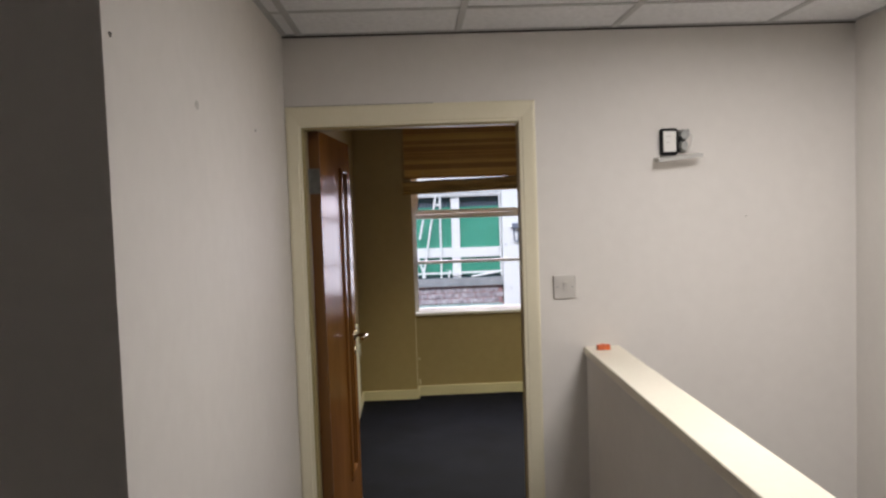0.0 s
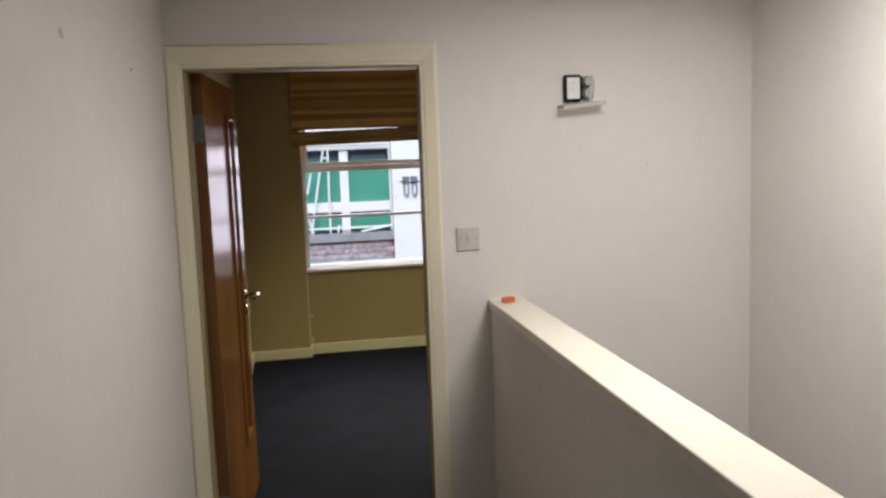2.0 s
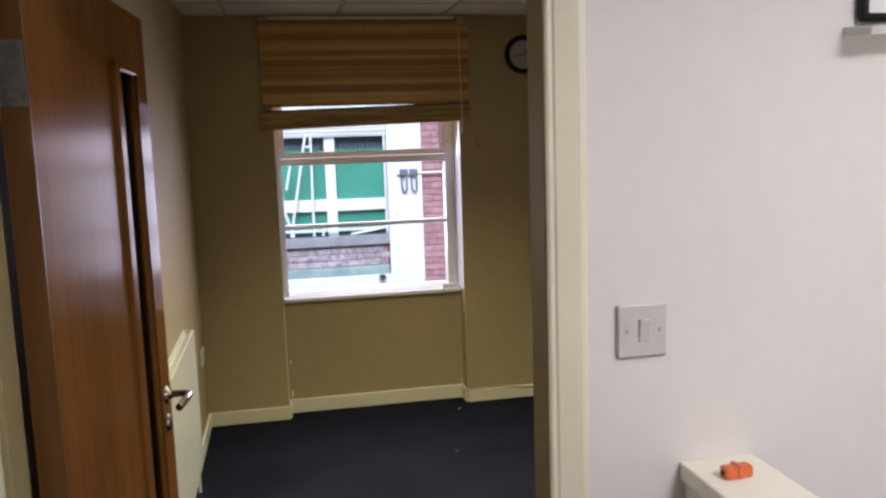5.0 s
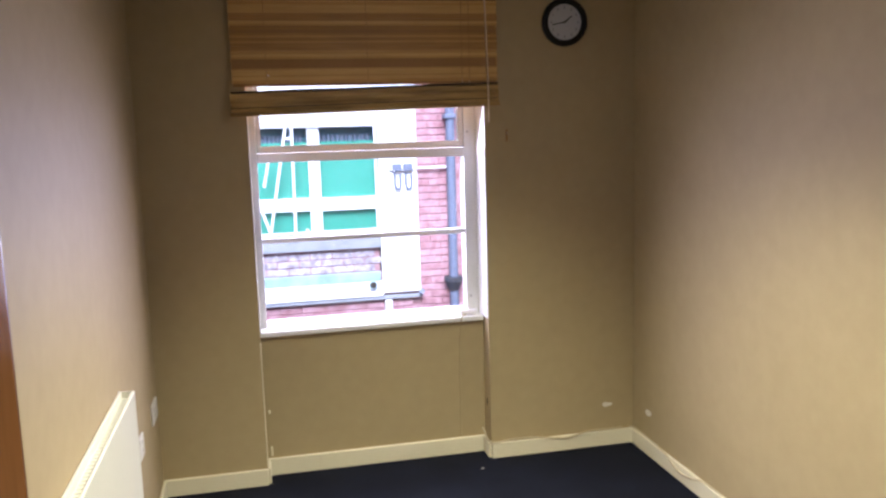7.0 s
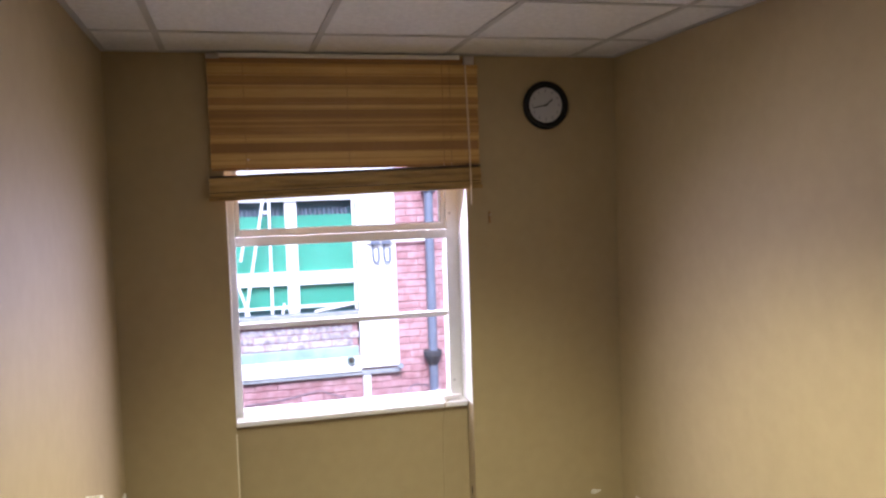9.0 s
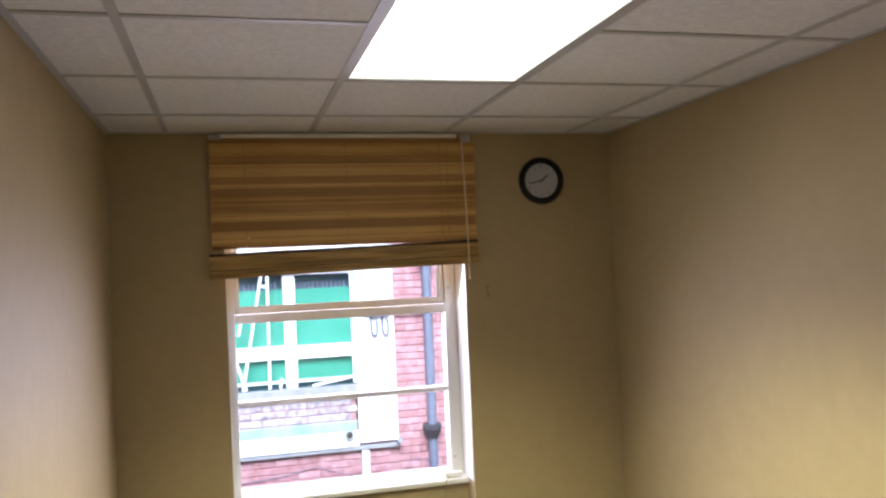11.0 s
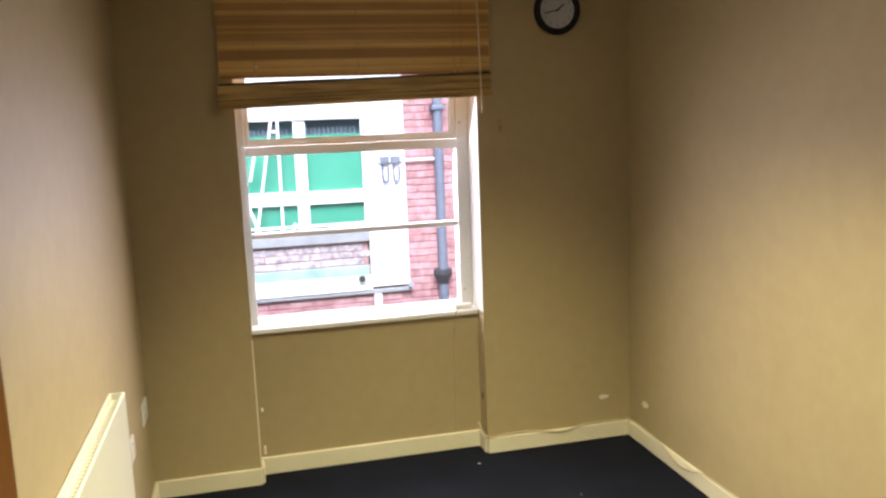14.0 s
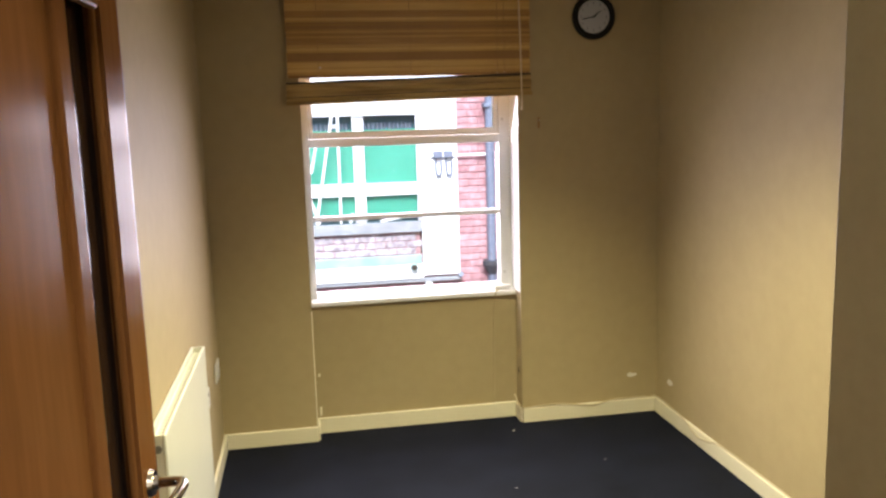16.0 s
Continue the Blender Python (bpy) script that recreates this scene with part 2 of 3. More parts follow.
# ---- structure ----
setting("floor", boxes((XL - 0.1, 0.80, -4.6, WT / 2, -0.25, 0), (XL - 0.1, XR + 0.1, WT / 2, YB + 0.3, -0.25, 0), (-1.7, XL - 0.1, -4.6, -1.88, -0.25, 0)),
        M_CARPET, "dark navy carpet with faint lint", "floor")
setting("floor_stairwell", box(0.80, XRL, -4.6, 0, -2.6, -2.5), M_CARPET, "dark carpet at the foot of the stairwell", "floor")
setting("wall_door_landing", boxes((XL - 0.12, JL - 0.028, 0, WT / 2, 0, ZC + 0.1), (JR + 0.028, 0.80, 0, WT / 2, 0, ZC + 0.1),
                                   (0.80, XR + 0.12, 0, WT / 2, -2.5, ZC + 0.1), (JL - 0.028, JR + 0.028, 0, WT / 2, JT + 0.028, ZC + 0.1)),
        M_WHITE, "white painted partition wall round the office door")
setting("wall_door_office", boxes((XL - 0.12, JL - 0.028, WT / 2, WT, 0, ZC), (JR + 0.028, XR, WT / 2, WT, 0, ZC),
                                  (JL - 0.028, JR + 0.028, WT / 2, WT, JT + 0.028, ZC)), M_BEIGE, "beige painted office side of the partition")
setting("wall_left_landing", box(XL - 0.12, XL, -1.88, 0, 0, ZL), M_WHITE, "white painted landing wall with small scuffs")
setting("wall_left_office", box(XL - 0.12, XL, WT, YB + 0.3, 0, ZC), M_BEIGE, "beige painted office wall with a radiator")
setting("wall_right_landing", box(XRL, XRL + 0.12, -4.6, 0, -2.5, ZL), M_WHITE, "white painted stairwell wall")
setting("wall_right_office", box(XR, XR + 0.12, WT / 2, YB + 0.3, 0, ZC), M_BEIGE, "beige painted office wall, chipped near the skirting")
setting("wall_passage_end", box(-1.7, XL - 0.12, -1.88, -1.76, 0, ZL), M_WHITE, "white painted wall of the unlit side passage")
setting("wall_passage_side", box(-1.82, -1.7, -4.6, -1.76, 0, ZL), M_WHITE, "white painted wall of the unlit side passage")
setting("wall_back", box(-1.82, XR + 0.12, -4.72, -4.6, -2.5, ZL), M_WHITE, "white painted back wall of the landing")
setting("wall_window", boxes((XL, RL, YB, YB + 0.3, 0, ZC), (RR, XR, YB, YB + 0.3, 0, ZC), (RL, RR, YR, YB + 0.3, -0.2, SILL - 0.026),
                             (RL, RR, YB, YB + 0.3, 2.12, ZC)), M_BEIGE, "beige painted window wall with a recess under the sill")
setting("half_wall", box(0.706, 0.823, -3.4, 0, -0.25, 1.012), M_WHITE, "white painted half wall guarding the stairwell")
setting("half_wall_cap", box(0.694, 0.836, -3.42, -0.001, 1.012, 1.046, bevel=0.004), M_CAP, "cream painted timber cap on the half wall", "trim")

# lining, stops and architrave of the door opening
frame_thing = thing("door_frame", "cream gloss painted door frame with moulded architrave", "door frame", (0, 0, 0), kind="structure")
RB = 0.083                     # the rebate begins behind this depth
# lining and rebates take the darkened colour; their shade is painted in
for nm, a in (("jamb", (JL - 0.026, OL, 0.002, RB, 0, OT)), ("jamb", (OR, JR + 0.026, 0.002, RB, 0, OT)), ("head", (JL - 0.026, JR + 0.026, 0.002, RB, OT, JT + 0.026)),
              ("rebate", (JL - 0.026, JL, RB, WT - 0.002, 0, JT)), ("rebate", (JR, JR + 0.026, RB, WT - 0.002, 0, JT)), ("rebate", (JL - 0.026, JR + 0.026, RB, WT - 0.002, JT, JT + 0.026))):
    part(nm, box(*a, bevel=0.002), M_LINING, frame_thing, "painted lining, its shade put into a darker colour")


AW = 0.066                     # architrave width


def architrave(side):
    """One leg of a mitred, splayed moulding; side is left, right or head."""
    x0, x1, z1, hw = OL - 0.010, OR + 0.001, OT + 0.008, 0.080
    wl = x0 - XL - 0.001
    w = {"left": wl, "right": AW, "head": hw}[side]
    profile = [(0, 0), (0, 0.007), (0.004, 0.010), (0.011, 0.010), (0.015, 0.013), (w - 0.012, 0.019), (w - 0.003, 0.018), (w, 0.013), (w, 0)]
    bm, rows = bmesh.new(), []
    for u, d in profile:
        k = u / w
        if side == "left":
            ends = ((x0 - u, 0.0), (x0 - u, z1 + k * hw))
        elif side == "right":
            ends = ((x1 + u, 0.0), (x1 + u, z1 + k * hw))
        else:
            ends = ((x0 - k * wl, z1 + u), (x1 + k * AW, z1 + u))
        rows.append([bm.verts.new((x, -d, z)) for x, z in ends])
    for p, q in zip(rows, rows[1:] + rows[:1]):
        bm.faces.new((p[0], q[0], q[1], p[1]))
    bm.faces.new([p[0] for p in rows])
    bm.faces.new([p[1] for p in rows])
    bmesh.ops.recalc_face_normals(bm, faces=bm.faces)
    return bm


for side in ("left", "right", "head"):
    part("architrave", architrave(side), M_CREAM, frame_thing)


def skirting(x0, x1, y0, y1, h, tag):
    return setting("baseboard", box(x0, x1, y0, y1, 0, h, bevel=0.005), M_CREAM, tag, "skirting")


skirting(XL, RL + 0.001, YB - 0.016, YB, 0.082, "cream painted skirting board on the window wall")
skirting(RL, RL + 0.014, YB + 0.001, YR - 0.016, 0.08, "short cream skirting return in the window recess")
skirting(RL, RR, YR - 0.016, YR, 0.086, "cream painted skirting board in the window recess")
skirting(RR - 0.014, RR, YB + 0.001, YR - 0.016, 0.08, "short cream skirting return in the window recess")
skirting(RR - 0.001, XR, YB - 0.016, YB, 0.08, "cream painted skirting board with a cable along its top")
skirting(XR - 0.016, XR, WT, YB - 0.016, 0.08, "cream painted skirting board with a cable along its top")
skirting(XL, XL + 0.016, 0.16, YB - 0.016, 0.08, "cream painted skirting board below the radiator")


setting("trim_ceiling_gap", box(XL, XRL, -0.004, 0.0, ZL - 0.009, ZL - 0.0036), M_DARK, "dark shadow gap under the landing ceiling edge", "trim")
setting("trim_crack", box(XL + 0.002, 0.12, -0.0025, 0.0, OT + 0.0882, OT + 0.091), M_DARK, "dark hairline crack above the architrave", "crack")

# ---- ceilings ----
def ceiling(x0, x1, y0, y1, z, gx, gy, step, skip):
    """Lay-in tiles in one mesh; the grid of tees hangs 6 mm below them. skip: light panels (x0, y0, x1, y1)."""
    bm = bmesh.new()
    xs = [x0] + [v for v in (gx + step * k for k in range(-12, 12)) if x0 + 0.02 < v < x1 - 0.02] + [x1]
    ys = [y0] + [v for v in (gy + step * k for k in range(-12, 12)) if y0 + 0.02 < v < y1 - 0.02] + [y1]
    rnd = random.Random(3)
    for a, b in zip(xs, xs[1:]):
        for c, d in zip(ys, ys[1:]):
            if skip[0] < (a + b) / 2 < skip[2] and skip[1] < (c + d) / 2 < skip[3]:
                continue
            t = rnd.uniform(0, 0.002)
            add_box(bm, a, b, c, d, z + t, z + 0.016)
    gr = bmesh.new()
    for v in xs[1:-1]:
        add_box(gr, v - 0.012, v + 0.012, y0, y1, z - 0.004, z + 0.001)
    for v in ys[1:-1]:
        for a, b in zip(xs, xs[1:]):
            if not (skip[0] < (a + b) / 2 < skip[2] and skip[1] < v < skip[3] and abs(v - skip[1]) > 0.05 and abs(v - skip[3]) > 0.05):
                add_box(gr, a + 0.012, b - 0.012, v - 0.011, v + 0.011, z - 0.003, z + 0.001)
    add_box(gr, x0, x1, y0, y0 + 0.02, z - 0.003, z + 0.001)
    add_box(gr, x0, x1, y1 - 0.02, y1, z - 0.003, z + 0.001)
    add_box(gr, x0, x0 + 0.02, y0 + 0.02, y1 - 0.02, z - 0.0035, z + 0.001)
    add_box(gr, x1 - 0.02, x1, y0 + 0.02, y1 - 0.02, z - 0.0035, z + 0.001)
    return bm, gr


TX, TY, TS = 0.40, 2.485, 0.615
bm, gr = ceiling(XL, XR, WT, YB, ZC, TX, TY, TS, (TX, TY - 2 * TS, TX + TS, TY))
setting("ceiling_office", bm, M_TILE, "white speckled suspended ceiling tiles over the office", "ceiling")
setting("ceiling_grid_office", gr, M_GRID, "white metal ceiling grid over the office", "ceiling grid")
LX, LY = 0.225, -0.39
bm, gr = ceiling(XL, XRL, -4.6, -0.001, ZL, LX, LY, 0.615, (LX + 0.615, LY - 2 * 0.615, LX + 2 * 0.615, LY - 0.615))
setting("ceiling_landing", bm, M_TILE, "white speckled suspended ceiling tiles over the landing", "ceiling")
setting("ceiling_grid_landing", gr, M_GRID, "white metal ceiling grid over the landing", "ceiling grid")
setting("ceiling_passage", box(-1.7, XL - 0.001, -4.6, -1.88, ZL, ZL + 0.05), M_TILE, "white ceiling of the unlit side passage", "ceiling")
setting("roof", box(-1.9, 2.05, -4.8, YB + 0.3, ZC + 0.11, ZC + 0.3), M_STONE, "plain roof slab over the building", "roof")
setting("wall_outer", boxes((-1.9, 0.0, YB + 0.3, YB + 0.32, -3, 2.6), (1.11, 3.5, YB + 0.3, YB + 0.32, -3, 2.6), (0.0, 1.11, YB + 0.3, YB + 0.32, -3, 0.6), (0.0, 1.11, YB + 0.3, YB + 0.32, 2.15, 2.6)),
        M_MORTAR, "outer face of the building round the office window")


def light_panel(x0, y0, x1, y1, z, label):
    li = thing("ceiling_light", label, "ceiling light", ((x0 + x1) / 2, (y0 + y1) / 2, z), "recessed ceiling lights")
    a, b = (x1 - x0) / 2 - 0.006, (y1 - y0) / 2 - 0.006
    part("frame", boxes((-a, -a + 0.018, -b, b, -0.002, 0.03), (a - 0.018, a, -b, b, -0.002, 0.03), (-a + 0.018, a - 0.018, -b, -b + 0.018, -0.002, 0.03),
                        (-a + 0.018, a - 0.018, b - 0.018, b, -0.002, 0.03)), M_GRID, li, "white metal frame")
    part("diffuser", box(-a + 0.018, a - 0.018, -b + 0.018, b - 0.018, 0.004, 0.01), M_DIFF, li, "glowing opal diffuser")
    part("housing", box(-a + 0.018, a - 0.018, -b + 0.018, b - 0.018, 0.012, 0.03), M_GRID, li)
    return li


light_panel(TX, TY - 2 * TS, TX + TS, TY, ZC, "lit oblong opal light panel in the ceiling grid")
light_panel(LX + 0.615, LY - 2 * 0.615, LX + 1.23, LY - 0.615, ZL, "lit square light panel over the stairwell")

# ---- window ----
win = thing("window_1", "white painted timber window, weathered, three panes", "window", (0, 0, 0), kind="structure")
part("frame", boxes((RL, 0.043, YW - 0.03, YW + 0.05, SILL, 2.12), (1.036, RR, YW - 0.03, YW + 0.05, SILL, 2.12),
                    (0.043, 1.036, YW - 0.03, YW + 0.05, 2.06, 2.12), (0.043, 1.036, YW - 0.03, YW + 0.05, SILL, 0.735), bevel=0.003), M_FRAME, win)
part("transom", box(0.043, 1.036, YW - 0.043, YW + 0.05, 1.502, 1.546, bevel=0.004), M_FRAME, win, "white transom with flaking paint")
part("glazing_bar", box(0.043, 1.036, YW - 0.012, YW + 0.03, 1.117, 1.142, bevel=0.005), M_GLOSSW, win)
part("vent_sash", boxes((0.044, 0.064, YW - 0.022, YW + 0.03, 1.547, 2.059), (1.014, 1.035, YW - 0.022, YW + 0.03, 1.547, 2.059),
                               (0.064, 1.014, YW - 0.022, YW + 0.03, 1.547, 1.578), (0.064, 1.014, YW - 0.022, YW + 0.03, 2.03, 2.059), bevel=0.003), M_FRAME, win)
for z0, z1, x0, x1 in ((1.579, 2.03, 0.065, 1.013), (1.142, 1.502, 0.044, 1.035), (0.735, 1.117, 0.044, 1.035)):
    p = part("pane", box(x0, x1, YW + 0.008, YW + 0.012, z0, z1), M_GLASS, win, "clear window glass")
    p.visible_shadow = False
bm = bmesh.new()
add_box(bm, 0.043, 1.036, YW - 0.075, YW - 0.028, SILL + 0.0005, 0.7355)
for v in bm.verts:
    if v.co.y < YW - 0.06 and v.co.z > SILL + 0.01:
        v.co.z = SILL + 0.004
part("glazing_fillet", bm, M_GLOSSW, win, "white sloped fillet at the foot of the glass")
part("sill", box(RL, RR, YR - 0.022, YW + 0.0, SILL - 0.026, SILL, bevel=0.006), M_GLOSSW, win, "white gloss painted window board")
for k in range(7):
    x = 0.60 + 0.055 * k + 0.01 * math.sin(9 * k)
    part("paint_flake", box(x, x + 0.03 + 0.012 * math.sin(5 * k), YW - 0.0375, YW - 0.0358, 1.522 + 0.003 * math.sin(3 * k), 1.527 + 0.003 * math.sin(3 * k)), M_DARK, win, "dark flaked line")
for x0 in (RL + 0.0005, RR - 0.0045):
    part("reveal_lining", box(x0, x0 + 0.004, YB + 0.003, YW - 0.031, SILL + 0.001, 2.119), M_GLOSSW, win, "white painted reveal")
catch = thing("window_catch", "small white window catch standing on the sill", "catch", (1.03, 3.640, SILL))
part("body", box(-0.043, 0.043, -0.012, 0.012, 0, 0.026, bevel=0.004), M_PLASTIC, catch)
part("lever", box(-0.028, 0.020, -0.018, -0.012, 0.010, 0.018, bevel=0.002), M_PLASTIC, catch)
for k in range(4):
    part("slot", box(-0.022 + 0.012 * k, -0.016 + 0.012 * k, -0.0128, -0.0115, 0.004, 0.009), M_GREYPL, catch)
for z in (0.80, 1.62):
    part("stay_pin", cyl((1.055, YW - 0.034, z), (1.055, YW - 0.03, z), 0.006, n=12), M_STEEL, win, "small steel stay pin")

# ---- blind ----
blind = thing("roman_blind", "brown bamboo roman blind, half raised and hanging crooked", "blind", (0.55, YB, 1.7))
blind_top = (0.55, YB, 1.7)


def rel(*a):
    return tuple(v - o for v, o in zip(a, blind_top))


rnd = random.Random(11)
# bands of woven slats down the blind: depth of the band and its tone (0 dark, 1 honey, 2 pale)
BANDS = ((0.034, 1), (0.020, 2), (0.038, 0), (0.056, 2), (0.032, 0), (0.028, 2), (0.034, 0), (0.032, 1), (0.026, 0), (0.022, 1), (0.012, 2), (0.040, 1), (0.014, 0), (0.024, 2), (0.036, 1))
z = 2.300
for depth, tone in BANDS:
    foot = z - depth
    while z > foot + 0.003:
        h = min(rnd.choice((0.007, 0.009, 0.012, 0.015)), z - foot)
        if z - h - foot < 0.004:
            h = z - foot
        wave = 0.004 * math.sin(z * 46) + rnd.uniform(-0.0012, 0.0012)
        lx, rx = -0.042 - 0.004 * (2.3 - z) + rnd.uniform(-0.002, 0.002), 1.156 - 0.004 * (2.3 - z) + rnd.uniform(-0.002, 0.002)
        x0, y0, z0 = rel(lx, YB - 0.034 + wave, z - h + 0.0004)
        x1, y1, z1 = rel(rx, YB - 0.030 + wave, z)
        part("slat", box(x0, x1, y0, y1, z0, z1), M_BAMBOO[max(0, min(2, tone + rnd.choice((-1, 0, 0, 0, 0, 0, 1))))], blind)
        z -= h
part("backing", box(*[v for pr in zip(rel(-0.040, YB - 0.031, 1.84), rel(1.150, YB - 0.029, 2.30)) for v in pr]), M_THREAD, blind, "dark woven backing threads")
bm = bmesh.new()
rings = []
for i in range(13):
    x = -0.6025 + 1.205 * i / 12
    ring = []
    for k in range(60):
        a = 2 * math.pi * k / 60
        rr = 1 + 0.10 * math.sin(9 * a + 0.6 * math.sin(i)) + 0.02 * math.sin(3 * a + i)
        ring.append(bm.verts.new(Matrix.Translation(rel(0.549, YB - 0.038, 1.777)) @ Matrix.Rotation(-radians(1.2), 4, "Y") @ Vector((x, 0.026 * rr * math.cos(a), 0.051 * rr * math.sin(a)))))
    rings.append(ring)
for u, v in zip(rings, rings[1:]):
    for k in range(60):
        bm.faces.new((u[k], u[(k + 1) % 60], v[(k + 1) % 60], v[k]))
bm.faces.new(rings[0])
bm.faces.new(rings[-1])
bmesh.ops.recalc_face_normals(bm, faces=bm.faces)
part("bottom_roll", bm, M_ROLL, blind, "gathered slats at the foot of the blind")
m_roll = Matrix.Translation(rel(0.549, YB - 0.038, 1.777)) @ Matrix.Rotation(-radians(1.2), 4, "Y")
# the two M_DARK strips paint the shade in the roll's creases
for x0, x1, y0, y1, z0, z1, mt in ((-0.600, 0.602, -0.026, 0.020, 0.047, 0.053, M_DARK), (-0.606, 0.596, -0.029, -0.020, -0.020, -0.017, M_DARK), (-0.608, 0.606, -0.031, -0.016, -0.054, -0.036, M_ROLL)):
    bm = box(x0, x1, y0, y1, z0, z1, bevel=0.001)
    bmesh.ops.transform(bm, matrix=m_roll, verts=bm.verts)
    part("fold", bm, mt, blind, "dark strip painting the shade in a fold of the slats" if mt is M_DARK else "lowest gathered slat")
part("head_rail", box(*[v for pr in zip(rel(-0.045, YB - 0.04, 2.302), rel(1.145, YB - 0.001, 2.330)) for v in pr], bevel=0.003), M_THREAD, blind, "dark timber head rail")
part("valance_strip", box(*[v for pr in zip(rel(0.0, YB - 0.046, 2.322), rel(1.07, YB - 0.040, 2.340)) for v in pr]), M_GLOSSW, blind, "white strip under the ceiling")
part("bracket", box(*[v for pr in zip(rel(1.085, YB - 0.055, 2.298), rel(1.135, YB - 0.041, 2.336)) for v in pr], bevel=0.003), M_STEEL, blind, "metal cord lock bracket")
part("bracket", box(*[v for pr in zip(rel(-0.045, YB - 0.052, 2.315), rel(0.01, YB - 0.041, 2.336)) for v in pr], bevel=0.003), M_STEEL, blind, "metal bracket")
for x in (0.105, 0.55, 0.985, 1.02):
    part("thread", box(*[v for pr in zip(rel(x - 0.0009, YB - 0.0415, 1.86), rel(x + 0.0009, YB - 0.0395, 2.30)) for v in pr]), M_THREAD, blind)
    part("lift_cord", tube([rel(x, YB - 0.034, 1.87), rel(x + 0.002, YB - 0.034, 1.80)], 0.0015, 6), M_CORD, blind)
part("pull_cord", tube(smooth_path([rel(1.092, YB - 0.05, 2.31), rel(1.096, YB - 0.066, 2.0), rel(1.10, YB - 0.070, 1.75), rel(1.101, YB - 0.068, 1.66)]), 0.0038, 8), M_CORD, blind, "pale cotton pull cord")
part("white_knob", cyl(rel(0.112, YB - 0.044, 1.886), rel(0.112, YB - 0.040, 1.886), 0.004, n=10), M_PLASTIC, blind)

# ---- clock ----
clock = thing("wall_clock", "round wall clock with black rim and white face", "clock", (1.496, YB, 2.118))
prof = [(0.110, 0.0), (0.113, -0.012), (0.110, -0.026), (0.101, -0.032), (0.090, -0.028), (0.083, -0.016)]
bm = bmesh.new()
rings = [[bm.verts.new((r * math.cos(a), y, r * math.sin(a))) for a in (2 * math.pi * k / 48 for k in range(48))] for r, y in prof]
for u, v in zip(rings, rings[1:]):
    for k in range(48):
        bm.faces.new((u[k], u[(k + 1) % 48], v[(k + 1) % 48], v[k])).smooth = True
bm.faces.new(rings[0])
bmesh.ops.recalc_face_normals(bm, faces=bm.faces)
part("rim", bm, M_BLACK, clock, "black plastic rim")
part("face", cyl((0, -0.010, 0), (0, -0.015, 0), 0.0845, n=48), M_FACE, clock, "white clock face")
for k in range(12):
    a = math.pi / 2 - 2 * math.pi * k / 12
    bm = box(-0.002, 0.002, -0.0165, -0.0152, -0.006, 0.006)
    bmesh.ops.transform(bm, matrix=Matrix.Translation((0.067 * math.cos(a), 0, 0.067 * math.sin(a))), verts=bm.verts)
    part("numeral", bm, M_PIPE, clock)
for nm, ln, wd, deg, y in (("hour_hand", 0.044, 0.0060, 51, -0.018), ("minute_hand", 0.066, 0.0048, 258, -0.020)):
    bm = box(-wd / 2, wd / 2, y - 0.0006, y + 0.0006, -0.010, ln)
    bmesh.ops.transform(bm, matrix=Matrix.Rotation(radians(deg), 4, "Y"), verts=bm.verts)
    part(nm, bm, M_BLACK, clock)
part("hub", cyl((0, -0.015, 0), (0, -0.0215, 0), 0.005, n=14), M_BLACK, clock)

# ---- door ----
DL, DT, DH = 0.84, 0.044, 1.953
door = thing("door_1", "varnished red-brown timber door with narrow vision slot, wide open", "door", (0, 0, 0), kind="structure")
door.matrix_world = pose(-0.349, 0.126, 0, 0, 0, 86.3)
S0, S1, SZ0, SZ1 = 0.505, 0.742, 0.32, 1.82
part("leaf", boxes((0.004, S0, 0, DT, 0.006, DH), (S1, DL, 0, DT, 0.006, DH), (S0, S1, 0, DT, SZ1, DH), (S0, S1, 0, DT, 0.006, SZ0)), M_WOOD, door, "glossy red-brown veneer")
part("hinge_edge", box(0, 0.004, 0.0, DT, 0.006, DH), M_EDGE, door, "paler timber lipping")
part("free_edge", box(DL, DL + 0.005, 0.0, DT, 0.006, DH), M_EDGE, door, "paler timber lipping")
for a in ((S0 - 0.004, S0 + 0.046, -0.011, 0.016, SZ0, SZ1), (S1 - 0.012, S1, 0.006, 0.020, SZ0, SZ1), (S0 + 0.046, S1 - 0.012, -0.004, 0.016, SZ1 - 0.018, SZ1), (S0 + 0.046, S1 - 0.012, -0.004, 0.016, SZ0, SZ0 + 0.018)):
    part("bead", box(*a, bevel=0.006, seg=3), M_WOOD, door)
part("vision_panel", box(S0 + 0.002, S1 - 0.002, 0.026, 0.032, SZ0 + 0.002, SZ1 - 0.002), material("dark_glass", (0.01, 0.008, 0.007), rough=0.08), door, "dark glass in the slot")
for z in (0.20, 1.697):
    h = part("hinge", boxes((-0.0025, -0.0002, 0.002, DT - 0.002, z, z + 0.103), bevel=0.0008), M_HINGE, door, "dull steel butt hinge")
    for k in range(5):
        part("knuckle", cyl((-0.004, DT + 0.002, z + 0.0206 * k), (-0.004, DT + 0.002, z + 0.0206 * k + 0.0195), 0.006, n=12), M_HINGE, h)
    for k in range(3):
        part("screw", cyl((-0.0028, DT / 2 + 0.008 * (-1) ** k, z + 0.02 + 0.031 * k), (-0.0035, DT / 2 + 0.008 * (-1) ** k, z + 0.02 + 0.031 * k), 0.004, n=10), M_HINGE, h)
HX, HZ = DL - 0.052, 0.982
